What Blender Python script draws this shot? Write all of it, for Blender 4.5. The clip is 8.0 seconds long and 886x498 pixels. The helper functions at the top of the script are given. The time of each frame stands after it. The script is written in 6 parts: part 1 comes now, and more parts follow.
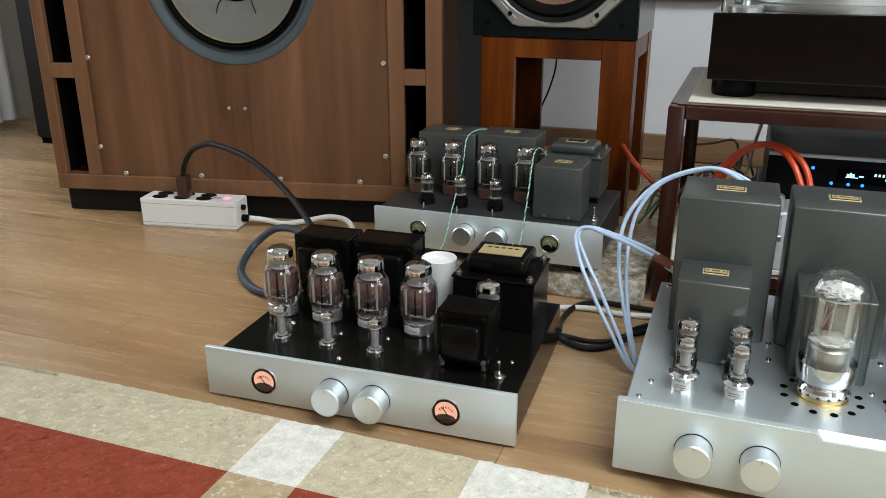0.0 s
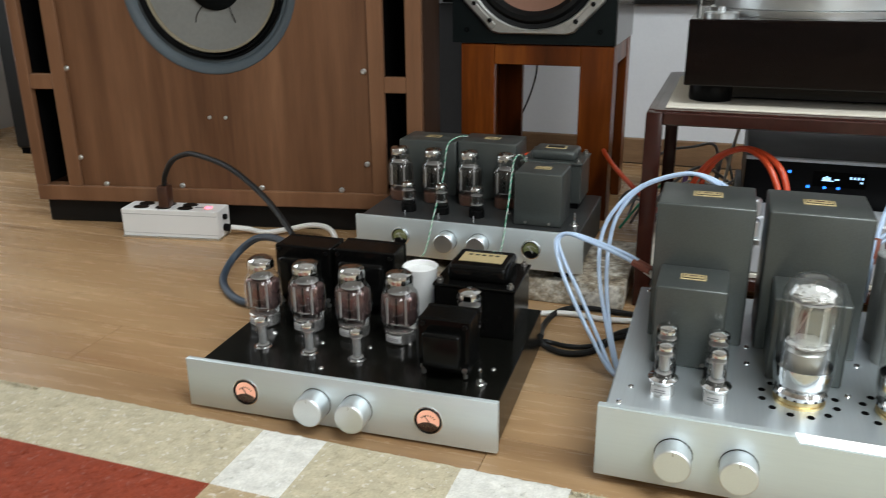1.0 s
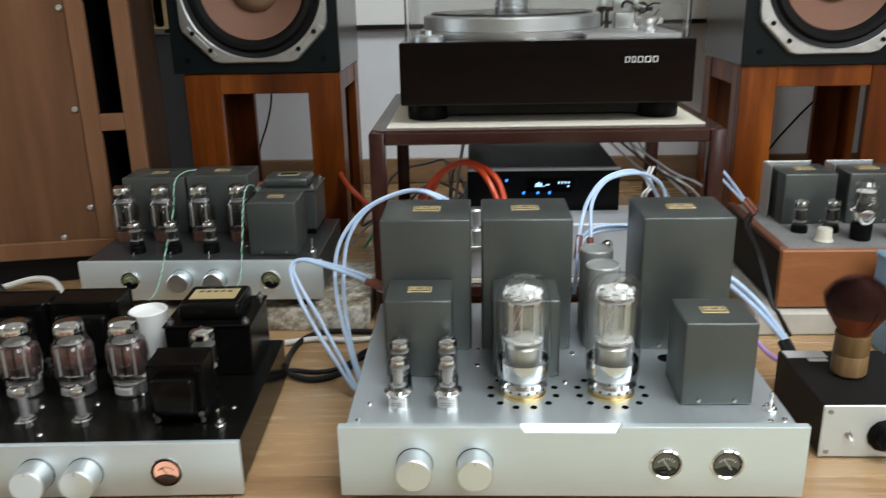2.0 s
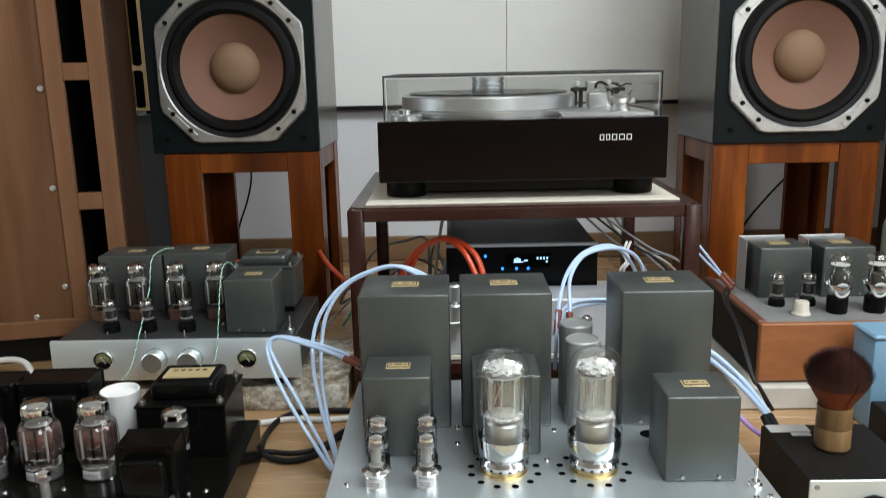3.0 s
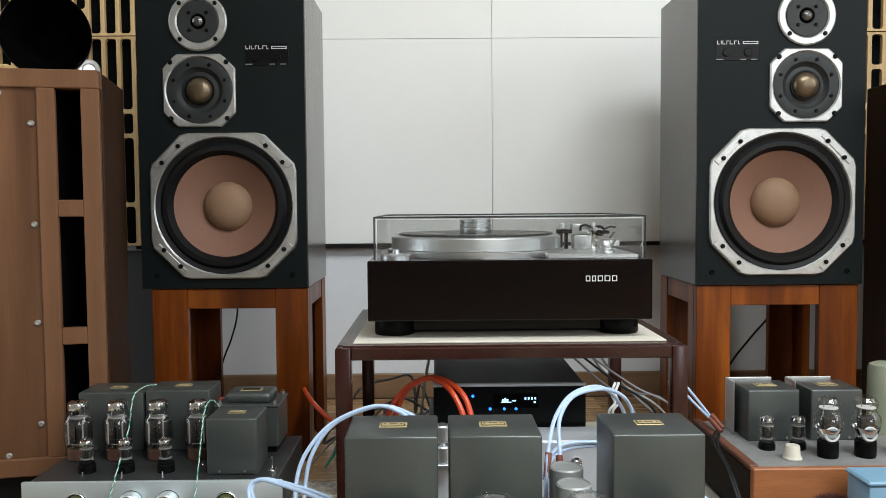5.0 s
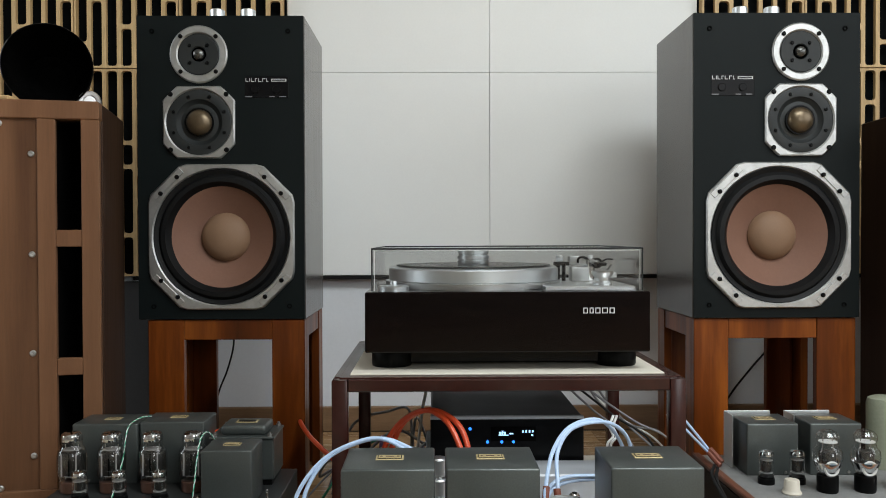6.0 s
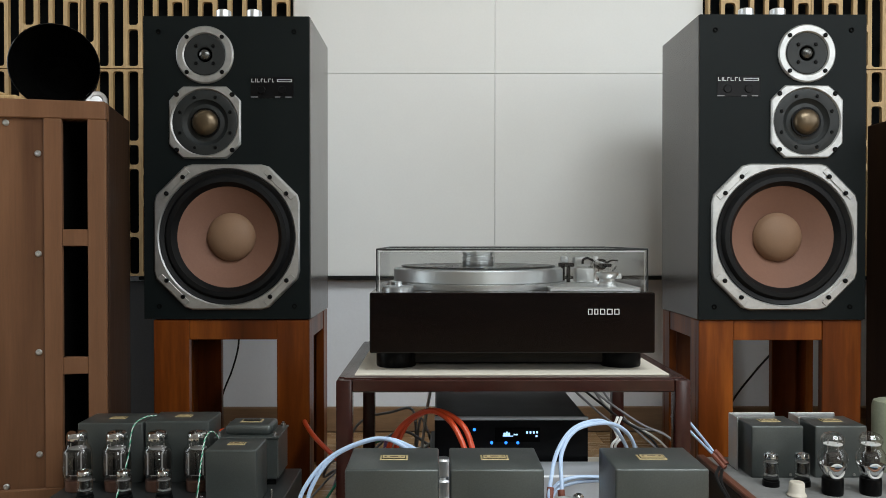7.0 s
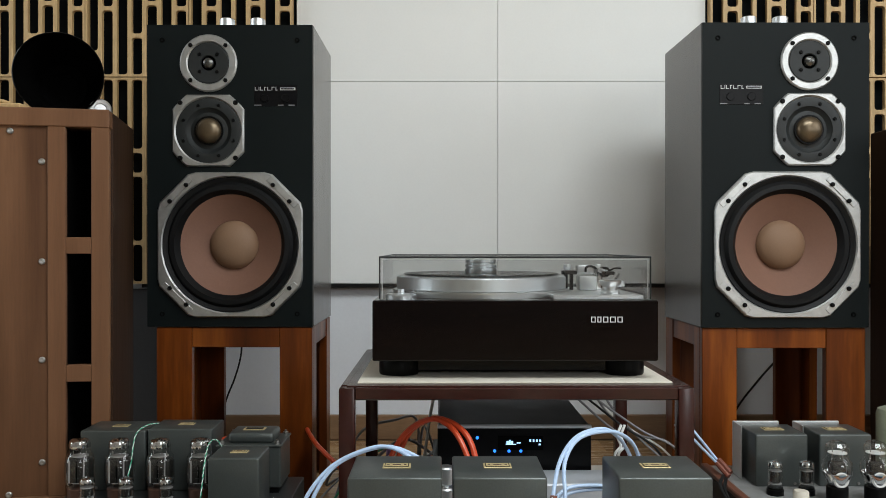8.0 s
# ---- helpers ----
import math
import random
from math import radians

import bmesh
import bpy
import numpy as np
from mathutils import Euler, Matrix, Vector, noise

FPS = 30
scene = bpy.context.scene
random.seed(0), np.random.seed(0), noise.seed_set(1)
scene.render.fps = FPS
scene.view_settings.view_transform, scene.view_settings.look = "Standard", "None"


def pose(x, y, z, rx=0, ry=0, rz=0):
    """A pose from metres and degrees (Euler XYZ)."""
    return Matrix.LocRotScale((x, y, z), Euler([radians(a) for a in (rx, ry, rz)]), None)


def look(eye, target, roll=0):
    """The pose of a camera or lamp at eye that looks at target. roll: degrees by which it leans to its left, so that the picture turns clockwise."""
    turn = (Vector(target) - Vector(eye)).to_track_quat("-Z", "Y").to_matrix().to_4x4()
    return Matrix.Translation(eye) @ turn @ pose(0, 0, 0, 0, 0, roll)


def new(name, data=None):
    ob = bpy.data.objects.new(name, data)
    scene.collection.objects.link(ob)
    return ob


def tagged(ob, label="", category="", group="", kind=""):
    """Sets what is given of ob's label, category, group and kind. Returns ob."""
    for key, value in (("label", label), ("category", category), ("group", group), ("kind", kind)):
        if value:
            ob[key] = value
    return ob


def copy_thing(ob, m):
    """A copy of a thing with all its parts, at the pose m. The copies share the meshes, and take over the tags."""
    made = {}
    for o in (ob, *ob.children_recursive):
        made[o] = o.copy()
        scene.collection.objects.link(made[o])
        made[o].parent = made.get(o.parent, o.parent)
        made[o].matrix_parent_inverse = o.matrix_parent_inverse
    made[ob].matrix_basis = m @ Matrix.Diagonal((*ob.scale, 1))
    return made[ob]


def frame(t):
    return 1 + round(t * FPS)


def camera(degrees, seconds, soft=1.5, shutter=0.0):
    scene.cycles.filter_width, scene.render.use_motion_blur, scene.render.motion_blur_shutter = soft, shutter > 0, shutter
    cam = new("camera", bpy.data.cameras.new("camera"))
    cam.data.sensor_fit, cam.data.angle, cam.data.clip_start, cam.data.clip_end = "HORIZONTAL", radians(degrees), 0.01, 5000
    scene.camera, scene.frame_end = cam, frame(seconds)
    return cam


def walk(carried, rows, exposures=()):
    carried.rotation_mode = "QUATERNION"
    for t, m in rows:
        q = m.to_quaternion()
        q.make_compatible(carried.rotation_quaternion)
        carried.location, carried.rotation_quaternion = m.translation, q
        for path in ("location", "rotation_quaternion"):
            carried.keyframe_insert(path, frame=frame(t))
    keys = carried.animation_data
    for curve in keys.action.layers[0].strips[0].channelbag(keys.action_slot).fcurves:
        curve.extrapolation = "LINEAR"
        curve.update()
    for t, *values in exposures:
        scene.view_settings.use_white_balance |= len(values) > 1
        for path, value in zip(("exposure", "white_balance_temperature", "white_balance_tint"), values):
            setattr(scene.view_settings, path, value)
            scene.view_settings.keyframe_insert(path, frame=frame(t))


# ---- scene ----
cam = camera(57.0, 8.0, soft=0.7, shutter=0.5)
PATH = [
    (0, (-0.07, 0.07, 0.575), (-0.72, 1.836, -0.104), -0.1),
    (0.5, (-0.071, 0.067, 0.577), (-0.717, 1.834, -0.101), -0.2),
    (1, (-0.062, 0.071, 0.582), (-0.681, 1.851, -0.088), -0.5),
    (1.2, (-0.046, 0.076, 0.587), (-0.547, 1.894, -0.081), -1.5),
    (1.5, (-0.026, 0.087, 0.587), (-0.344, 1.942, -0.089), -2.1),
    (1.7, (-0.011, 0.089, 0.588), (-0.231, 1.957, -0.093), -2.6),
    (2, (-0.006, 0.08, 0.583), (-0.084, 1.98, -0.038), -1.2),
    (2.2, (0.001, 0.089, 0.577), (-0.058, 1.999, -0.013), -1.1),
    (3.3, (-0.005, 0.081, 0.577), (-0.028, 2.047, 0.207), -1.2),
    (3.5, (-0.006, 0.083, 0.576), (-0.04, 2.055, 0.248), -1.0),
    (4, (-0.009, 0.078, 0.578), (-0.031, 2.068, 0.374), -0.8),
    (4.5, (-0.012, 0.072, 0.581), (-0.014, 2.068, 0.464), -0.7),
    (4.7, (-0.012, 0.073, 0.584), (-0.001, 2.069, 0.472), -0.6),
    (5.8, (-0.011, 0.077, 0.583), (0.012, 2.076, 0.531), -0.3),
    (6, (-0.013, 0.073, 0.582), (0.012, 2.073, 0.554), -0.2),
    (6.5, (-0.013, 0.072, 0.581), (-0.011, 2.072, 0.565), -0.1),
    (7, (-0.013, 0.072, 0.581), (0.0, 2.072, 0.556), -0.0),
    (7.5, (-0.014, 0.072, 0.581), (-0.003, 2.072, 0.569), 0.0),
    (8, (-0.013, 0.072, 0.581), (-0.007, 2.072, 0.575), 0.0),
]
walk(cam, [(t, look(eye, target, roll)) for t, eye, target, roll in PATH], [(0.0, -0.03), (2.0, -0.06), (3.4, 0.1), (4.5, 0.2), (6.0, -0.2), (8.0, -0.25)])

# ---- light ----
world = bpy.data.worlds.new("world")
scene.world = world
world.use_nodes = True
sky = world.node_tree.nodes.new("ShaderNodeTexSky")
sky.sky_type, sky.sun_disc = "NISHITA", False
sky.sun_elevation, sky.sun_rotation = radians(40), radians(110)
world.node_tree.links.new(sky.outputs[0], world.node_tree.nodes["Background"].inputs[0])
world.node_tree.nodes["Background"].inputs[1].default_value = 0.1


def window_light(name, m, width, height, power, colour):
    data = bpy.data.lights.new(name, "AREA")
    data.shape, data.size, data.size_y, data.energy, data.color = "RECTANGLE", width, height, power, colour
    ob = new(name, data)
    ob.matrix_world = m
    return ob


window_light("window_light_east", look((2.5, 0.35, 1.5), (0, 0.9, 0.7)), 1.9, 1.25, 24, (0.93, 0.97, 1.0))
window_light("window_light_south", look((1.75, -2.7, 1.5), (0.1, 1, 0.7)), 1.3, 1.25, 32, (0.95, 0.98, 1.0))
window_light("window_light_west", look((-2.52, 1.55, 1.15), (0, 1.3, 0.5)), 1.2, 1.9, 27, (0.9, 0.96, 1.0))
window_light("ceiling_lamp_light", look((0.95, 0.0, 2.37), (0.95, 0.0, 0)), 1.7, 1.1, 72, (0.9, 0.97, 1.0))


# ---- materials ----
def nodes_of(name):
    m = bpy.data.materials.new(name)
    m.use_nodes = True
    t = m.node_tree
    return m, t, t.nodes, t.links, t.nodes["Principled BSDF"]


def coords(t, scale, kind="Object"):
    c = t.nodes.new("ShaderNodeTexCoord")
    g = t.nodes.new("ShaderNodeMapping")
    g.inputs["Scale"].default_value = scale
    t.links.new(c.outputs[kind], g.inputs["Vector"])
    return g.outputs["Vector"]


def noise_node(t, vector, scale, detail=4.0, rough=0.55):
    n = t.nodes.new("ShaderNodeTexNoise")
    n.inputs["Scale"].default_value, n.inputs["Detail"].default_value, n.inputs["Roughness"].default_value = scale, detail, rough
    t.links.new(vector, n.inputs["Vector"])
    return n.outputs["Fac"]


def ramp(t, fac, stops):
    r = t.nodes.new("ShaderNodeValToRGB")
    els = r.color_ramp.elements
    while len(els) < len(stops):
        els.new(0.5)
    for e, (p, c) in zip(els, stops):
        e.position, e.color = p, (*c, 1)
    t.links.new(fac, r.inputs["Fac"])
    return r.outputs["Color"]


def mixed(t, a, b, fac, mode="MIX"):
    n = t.nodes.new("ShaderNodeMix")
    n.data_type, n.blend_type = "RGBA", mode
    for socket, v in ((n.inputs[0], fac), (n.inputs[6], a), (n.inputs[7], b)):
        if isinstance(v, (int, float)):
            socket.default_value = v
        elif isinstance(v, tuple):
            socket.default_value = (*v, 1)
        else:
            t.links.new(v, socket)
    return n.outputs[2]


def bumped(t, bsdf, height, strength, distance):
    b = t.nodes.new("ShaderNodeBump")
    b.inputs["Strength"].default_value, b.inputs["Distance"].default_value = strength, distance
    t.links.new(height, b.inputs["Height"])
    t.links.new(b.outputs["Normal"], bsdf.inputs["Normal"])


def paint(name, colour, rough=0.5, metal=0.0, vary=0.15, grain=250.0, bump=0.15, depth=0.0004, stretch=(1, 1, 1), spec=0.5, random=0.0):
    """A painted, moulded or metal surface with fine grain and broad unevenness."""
    m, t, n, l, b = nodes_of(name)
    v = coords(t, stretch)
    fine, broad = noise_node(t, v, grain, 3), noise_node(t, v, 9.0, 4)
    dark, light = tuple(c * (1 - vary) for c in colour), tuple(min(1, c * (1 + vary)) for c in colour)
    base = mixed(t, ramp(t, broad, [(0.3, dark), (0.7, light)]), ramp(t, fine, [(0.3, dark), (0.7, light)]), 0.5)
    if random:
        info = n.new("ShaderNodeObjectInfo")
        base = mixed(t, base, ramp(t, info.outputs["Random"], [(0, (1 - random,) * 3), (1, (1 + random,) * 3)]), 1.0, "MULTIPLY")
    l.new(base, b.inputs["Base Color"])
    rr = n.new("ShaderNodeMapRange")
    rr.inputs["To Min"].default_value, rr.inputs["To Max"].default_value = max(0.02, rough - 0.07), min(1, rough + 0.09)
    l.new(broad, rr.inputs["Value"])
    l.new(rr.outputs[0], b.inputs["Roughness"])
    b.inputs["Metallic"].default_value = metal
    b.inputs["Specular IOR Level"].default_value = spec
    if bump:
        bumped(t, b, fine, bump, depth)
    return m


def wood(name, dark, mid, light, stretch=(14, 14, 1.2), rough=0.42, bump=0.12, random=0.0, knots=0.0, spec=0.4, pore=0.25, fibre=0.42, streak=0.0):
    """Wood grain along the axis of the smallest stretch."""
    m, t, n, l, b = nodes_of(name)
    v = coords(t, stretch)
    if random:
        info = n.new("ShaderNodeObjectInfo")
        add = n.new("ShaderNodeVectorMath")
        add.operation = "ADD"
        mul = n.new("ShaderNodeVectorMath")
        mul.operation = "SCALE"
        mul.inputs[0].default_value = (37, 53, 71)
        l.new(info.outputs["Random"], mul.inputs["Scale"])
        l.new(v, add.inputs[0])
        l.new(mul.outputs[0], add.inputs[1])
        v = add.outputs[0]
    broad, fine = noise_node(t, v, 1.1, 5, 0.6), noise_node(t, v, 9.0, 6, 0.7)
    base = ramp(t, broad, [(0.28, dark), (0.5, mid), (0.74, light)])
    base = mixed(t, base, ramp(t, fine, [(0.3, (0.6,) * 3), (0.65, (1.1,) * 3)]), fibre, "MULTIPLY")
    if streak:
        dark_vein = noise_node(t, v, 2.3, 3, 0.5)
        base = mixed(t, base, ramp(t, dark_vein, [(0.63, (1, 1, 1)), (0.72, (0.45, 0.38, 0.32))]), streak, "MULTIPLY")
    pores = noise_node(t, v, 34.0, 3, 0.6)
    base = mixed(t, base, ramp(t, pores, [(0.36, (0.6,) * 3), (0.5, (1.04,) * 3)]), pore, "MULTIPLY")
    b.inputs["Specular IOR Level"].default_value = spec
    if random:
        base = mixed(t, base, ramp(t, info.outputs["Random"], [(0, (1 - random,) * 3), (1, (1 + random,) * 3)]), 1.0, "MULTIPLY")
    if knots:
        k = noise_node(t, coords(t, (5, 5, 2.2)), 2.0, 1)
        base = mixed(t, base, ramp(t, k, [(0.6, (1, 1, 1)), (0.72, (0.35, 0.3, 0.28))]), knots, "MULTIPLY")
    l.new(base, b.inputs["Base Color"])
    rr = n.new("ShaderNodeMapRange")
    rr.inputs["To Min"].default_value, rr.inputs["To Max"].default_value = rough - 0.08, rough + 0.12
    l.new(fine, rr.inputs["Value"])
    l.new(rr.outputs[0], b.inputs["Roughness"])
    bumped(t, b, fine, bump, 0.0005)
    return m


def thin_glass(name, tint=(0.97, 0.98, 0.98), base=0.05, rim=0.55, rough=0.02):
    """Thin clear walls: see-through, with gloss that grows towards the rim."""
    m, t, n, l, b = nodes_of(name)
    n.remove(b)
    clear, gloss, mix = n.new("ShaderNodeBsdfTransparent"), n.new("ShaderNodeBsdfGlossy"), n.new("ShaderNodeMixShader")
    layer, power, scaled = n.new("ShaderNodeLayerWeight"), n.new("ShaderNodeMath"), n.new("ShaderNodeMath")
    layer.inputs["Blend"].default_value = 0.5
    power.operation, power.inputs[1].default_value = "POWER", 4.0
    scaled.operation, scaled.inputs[1].default_value, scaled.inputs[2].default_value = "MULTIPLY_ADD", rim, base
    clear.inputs["Color"].default_value = (*tint, 1)
    gloss.inputs["Roughness"].default_value = rough
    l.new(layer.outputs["Facing"], power.inputs[0])
    l.new(power.outputs[0], scaled.inputs[0])
    l.new(scaled.outputs[0], mix.inputs[0])
    l.new(clear.outputs[0], mix.inputs[1])
    l.new(gloss.outputs[0], mix.inputs[2])
    l.new(mix.outputs[0], n["Material Output"].inputs["Surface"])
    return m


def glow(name, colour, strength):
    m, t, n, l, b = nodes_of(name)
    b.inputs["Base Color"].default_value = (*[c * 0.5 for c in colour], 1)
    b.inputs["Emission Color"].default_value = (*colour, 1)
    b.inputs["Emission Strength"].default_value = strength
    return m


M = dict(
    wall=paint("wall_paint", (0.76, 0.775, 0.8), 0.75, vary=0.03, grain=120, bump=0.12, depth=0.001),
    # darker than the north wall, chosen to hold down bounce light
    room_wall=paint("beige_room_wall", (0.42, 0.4, 0.37), 0.8, vary=0.04, grain=120, bump=0.12, depth=0.001),
    panel=paint("wall_panel_paint", (0.78, 0.78, 0.755), 0.6, vary=0.02, grain=160, bump=0.08, depth=0.0008),
    ceiling=paint("ceiling_paint", (0.75, 0.75, 0.73), 0.9, vary=0.03),
    skirting=wood("skirting_wood", (0.16, 0.09, 0.045), (0.22, 0.13, 0.07), (0.28, 0.17, 0.09), (1.2, 14, 14)),
    plank=wood("laminate_plank", (0.265, 0.15, 0.072), (0.385, 0.24, 0.122), (0.5, 0.335, 0.185), (0.8, 9, 9), 0.24, 0.03, random=0.16, pore=0.08, fibre=0.2, streak=0.7),
    subfloor=paint("subfloor", (0.05, 0.035, 0.025), 0.9),
    lattice=wood("lattice_wood", (0.4, 0.26, 0.115), (0.52, 0.35, 0.165), (0.6, 0.42, 0.21), (14, 14, 1.5), 0.5),
    felt=paint("black_felt", (0.0035, 0.0045, 0.005), 0.95, vary=0.3, grain=400, spec=0.1),
    walnut=wood("walnut_veneer", (0.07, 0.029, 0.0133), (0.13, 0.06, 0.0288), (0.205, 0.102, 0.052), (11, 11, 0.7), 0.42, spec=0.3, pore=0.12, fibre=0.28),
    walnut_trim=wood("walnut_trim", (0.13, 0.06, 0.0285), (0.178, 0.085, 0.042), (0.22, 0.111, 0.057), (11, 11, 0.7), 0.42, spec=0.3, pore=0.12, fibre=0.28),
    black_paint=paint("black_paint", (0.006, 0.0055, 0.005), 0.55, spec=0.2, vary=0.3),
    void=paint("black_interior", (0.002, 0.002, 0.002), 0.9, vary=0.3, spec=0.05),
    stand_wood=wood("stained_pine", (0.035, 0.0065, 0.0012), (0.125, 0.029, 0.004), (0.33, 0.093, 0.013), (9, 9, 0.9), 0.3, 0.06, random=0.15, knots=0.9, spec=0.22, pore=0.12, fibre=0.3),
    baffle=paint("black_baffle", (0.0045, 0.0068, 0.007), 0.5, spec=0.12, vary=0.2, grain=500, bump=0.25, depth=0.0003),
    side_vinyl=paint("grey_vinyl_cabinet", (0.075, 0.068, 0.063), 0.2, vary=0.12, grain=90, stretch=(8, 8, 0.6), bump=0.05),
    alu=paint("brushed_aluminium", (0.72, 0.73, 0.73), 0.34, 1.0, 0.05, 320, 0.1, 0.0002, (0.04, 1, 1)),
    cut_edge=paint("bright_cut_aluminium", (0.88, 0.89, 0.89), 0.42, 0.8, 0.02, 320, 0.03, 0.0002),
    alu_panel=paint("anodised_aluminium_panel", (0.67, 0.745, 0.765), 0.48, 0.75, 0.03, 320, 0.06, 0.0002, (0.05, 1, 1)),
    alu_deck=paint("satin_aluminium_deck", (0.62, 0.68, 0.71), 0.34, 0.8, 0.05, 320, 0.08, 0.0002, (1, 0.04, 1)),
    alu_knob=paint("satin_aluminium_knob", (0.735, 0.77, 0.79), 0.38, 1.0, 0.04, 500, 0.06, 0.0001),
    flange=paint("worn_cast_aluminium", (0.47, 0.475, 0.465), 0.44, 1.0, 0.2, 60, 0.12, 0.0004),
    chrome=paint("chrome", (0.85, 0.85, 0.85), 0.1, 1.0, 0.03, bump=0),
    getter=paint("getter_mirror", (0.72, 0.73, 0.74), 0.08, 1.0, 0.15, 40, bump=0),
    steel=paint("screw_steel", (0.35, 0.34, 0.32), 0.4, 1.0, 0.15),
    gold=paint("gold_plating", (0.75, 0.6, 0.33), 0.28, 1.0, 0.08),
    brass_plate=paint("brass_nameplate", (0.5, 0.4, 0.21), 0.45, 0.3, 0.1),
    black_plate=paint("black_enamel", (0.004, 0.004, 0.0045), 0.3, spec=0.13, vary=0.2),
    hammer=paint("grey_hammertone", (0.078, 0.087, 0.083), 0.33, 0.5, 0.16, 420, 0.25, 0.0005),
    black_core=paint("black_lacquer_transformer", (0.003, 0.003, 0.0028), 0.17, spec=0.12, vary=0.25, grain=200, bump=0.1),
    black_deck=paint("black_chassis", (0.004, 0.004, 0.0032), 0.2, spec=0.14, vary=0.25, grain=300, bump=0.06),
    grey_deck=paint("dark_grey_chassis", (0.035, 0.037, 0.037), 0.35, 0.3, 0.15),
    cone=paint("brown_paper_cone", (0.165, 0.08, 0.051), 0.75, vary=0.08, grain=180, bump=0.3, depth=0.0006),
    cap_brown=paint("tan_dust_cap", (0.2, 0.116, 0.066), 0.7, vary=0.06, grain=300, bump=0.3),
    grey_cone=paint("grey_paper_cone", (0.135, 0.135, 0.125), 0.8, vary=0.1, grain=120, bump=0.3),
    blue_edge=paint("blue_grey_edge", (0.047, 0.062, 0.073), 0.6, vary=0.1),
    rubber=paint("black_rubber_edge", (0.004, 0.0042, 0.0045), 0.5, vary=0.25, spec=0.2),
    dark_dome=paint("dark_grille", (0.016, 0.018, 0.018), 0.5, spec=0.3, vary=0.2, grain=900, bump=0.5),
    copper_dome=paint("bronze_dome", (0.115, 0.085, 0.052), 0.3, 0.7, 0.15),
    tweeter_dome=paint("dark_metal_dome", (0.09, 0.09, 0.085), 0.25, 0.8, 0.15),
    rosewood=wood("dark_rosewood_gloss", (0.0018, 0.0009, 0.0009), (0.0032, 0.0014, 0.0013), (0.0062, 0.0026, 0.0021), (1.2, 12, 12), 0.14, 0.01, spec=0.15),
    rack_paint=paint("maroon_brown_enamel", (0.03, 0.008, 0.0055), 0.22, vary=0.25, grain=60, bump=0.1, spec=0.4),
    mat_board=paint("cream_board", (0.62, 0.58, 0.49), 0.8, vary=0.06),
    vinyl=paint("black_vinyl_record", (0.01, 0.01, 0.01), 0.25, vary=0.1),
    black_plastic=paint("black_plastic", (0.003, 0.003, 0.003), 0.38, spec=0.1, vary=0.25),
    white_plastic=paint("white_plastic", (0.72, 0.73, 0.72), 0.45, vary=0.03),
    white_print=paint("white_print", (0.55, 0.55, 0.55), 0.5, vary=0.02, bump=0),
    cream_knob=paint("cream_plastic", (0.52, 0.48, 0.4), 0.45, vary=0.04),
    brown_plug=paint("brown_bakelite", (0.05, 0.02, 0.012), 0.3, vary=0.2),
    marble=None,
    mica=paint("white_mica", (0.6, 0.6, 0.58), 0.4, vary=0.1, grain=60),
    plate_metal=paint("tube_plate_grey", (0.028, 0.026, 0.023), 0.35, 0.4, 0.25, 60),
    plate_rosy=paint("tube_plate_rosy", (0.25, 0.165, 0.16), 0.26, 0.85, 0.25, 60),
    plate_pale=paint("tube_plate_pale", (0.3, 0.3, 0.3), 0.35, 0.25, 0.2, 60),
    mica_grey=paint("grey_mica", (0.3, 0.29, 0.28), 0.4, vary=0.1, grain=60),
    deck_grey=paint("dusty_grey_deck", (0.2, 0.2, 0.195), 0.5, 0.1, 0.2, 60),
    box_grey=paint("pale_grey_case", (0.52, 0.54, 0.57), 0.4, 0.2, 0.04),
    can_grey=paint("pale_grey_can", (0.3, 0.31, 0.3), 0.4, 0.2, 0.08),
    tan_ring=paint("tan_edge_ring", (0.17, 0.145, 0.095), 0.7),
    tube_base=paint("tube_base_steel", (0.74, 0.73, 0.71), 0.17, 0.9, 0.1),
    brown_base=paint("brown_tube_base", (0.1, 0.05, 0.034), 0.4, 0.4, 0.2),
    orange_wood=wood("cherry_wood_case", (0.25, 0.085, 0.03), (0.31, 0.115, 0.042), (0.37, 0.145, 0.055), (1.0, 12, 12), 0.4),
    dark_wood=wood("dark_side_wood", (0.1, 0.035, 0.02), (0.15, 0.055, 0.03), (0.2, 0.075, 0.04), (12, 1.0, 12), 0.45),
    # wood colour with the deep shade of the amplifier's side painted in
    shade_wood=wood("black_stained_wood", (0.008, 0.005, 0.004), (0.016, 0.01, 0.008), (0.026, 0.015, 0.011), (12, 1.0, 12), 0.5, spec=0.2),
    # the walnut again, darkened by the shade on the cabinet sides
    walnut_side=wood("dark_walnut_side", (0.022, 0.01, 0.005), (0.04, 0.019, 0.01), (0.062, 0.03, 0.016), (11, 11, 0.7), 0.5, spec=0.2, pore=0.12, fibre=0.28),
    bamboo=wood("bamboo", (0.11, 0.058, 0.022), (0.17, 0.095, 0.038), (0.23, 0.14, 0.06), (20, 20, 1.5), 0.4),
    white_stone=paint("white_stone_board", (0.5, 0.47, 0.41), 0.6, vary=0.15, grain=25),
    blue_plastic=paint("pale_blue_plastic", (0.16, 0.3, 0.42), 0.35, vary=0.05),
    cable_blue=paint("pale_blue_cable", (0.43, 0.56, 0.75), 0.35, vary=0.05),
    cable_white=paint("white_cable", (0.66, 0.66, 0.64), 0.4, vary=0.05),
    cable_red=paint("red_cable", (0.55, 0.06, 0.015), 0.35, vary=0.1),
    cable_black=paint("black_cable", (0.007, 0.007, 0.007), 0.5, vary=0.2, spec=0.25),
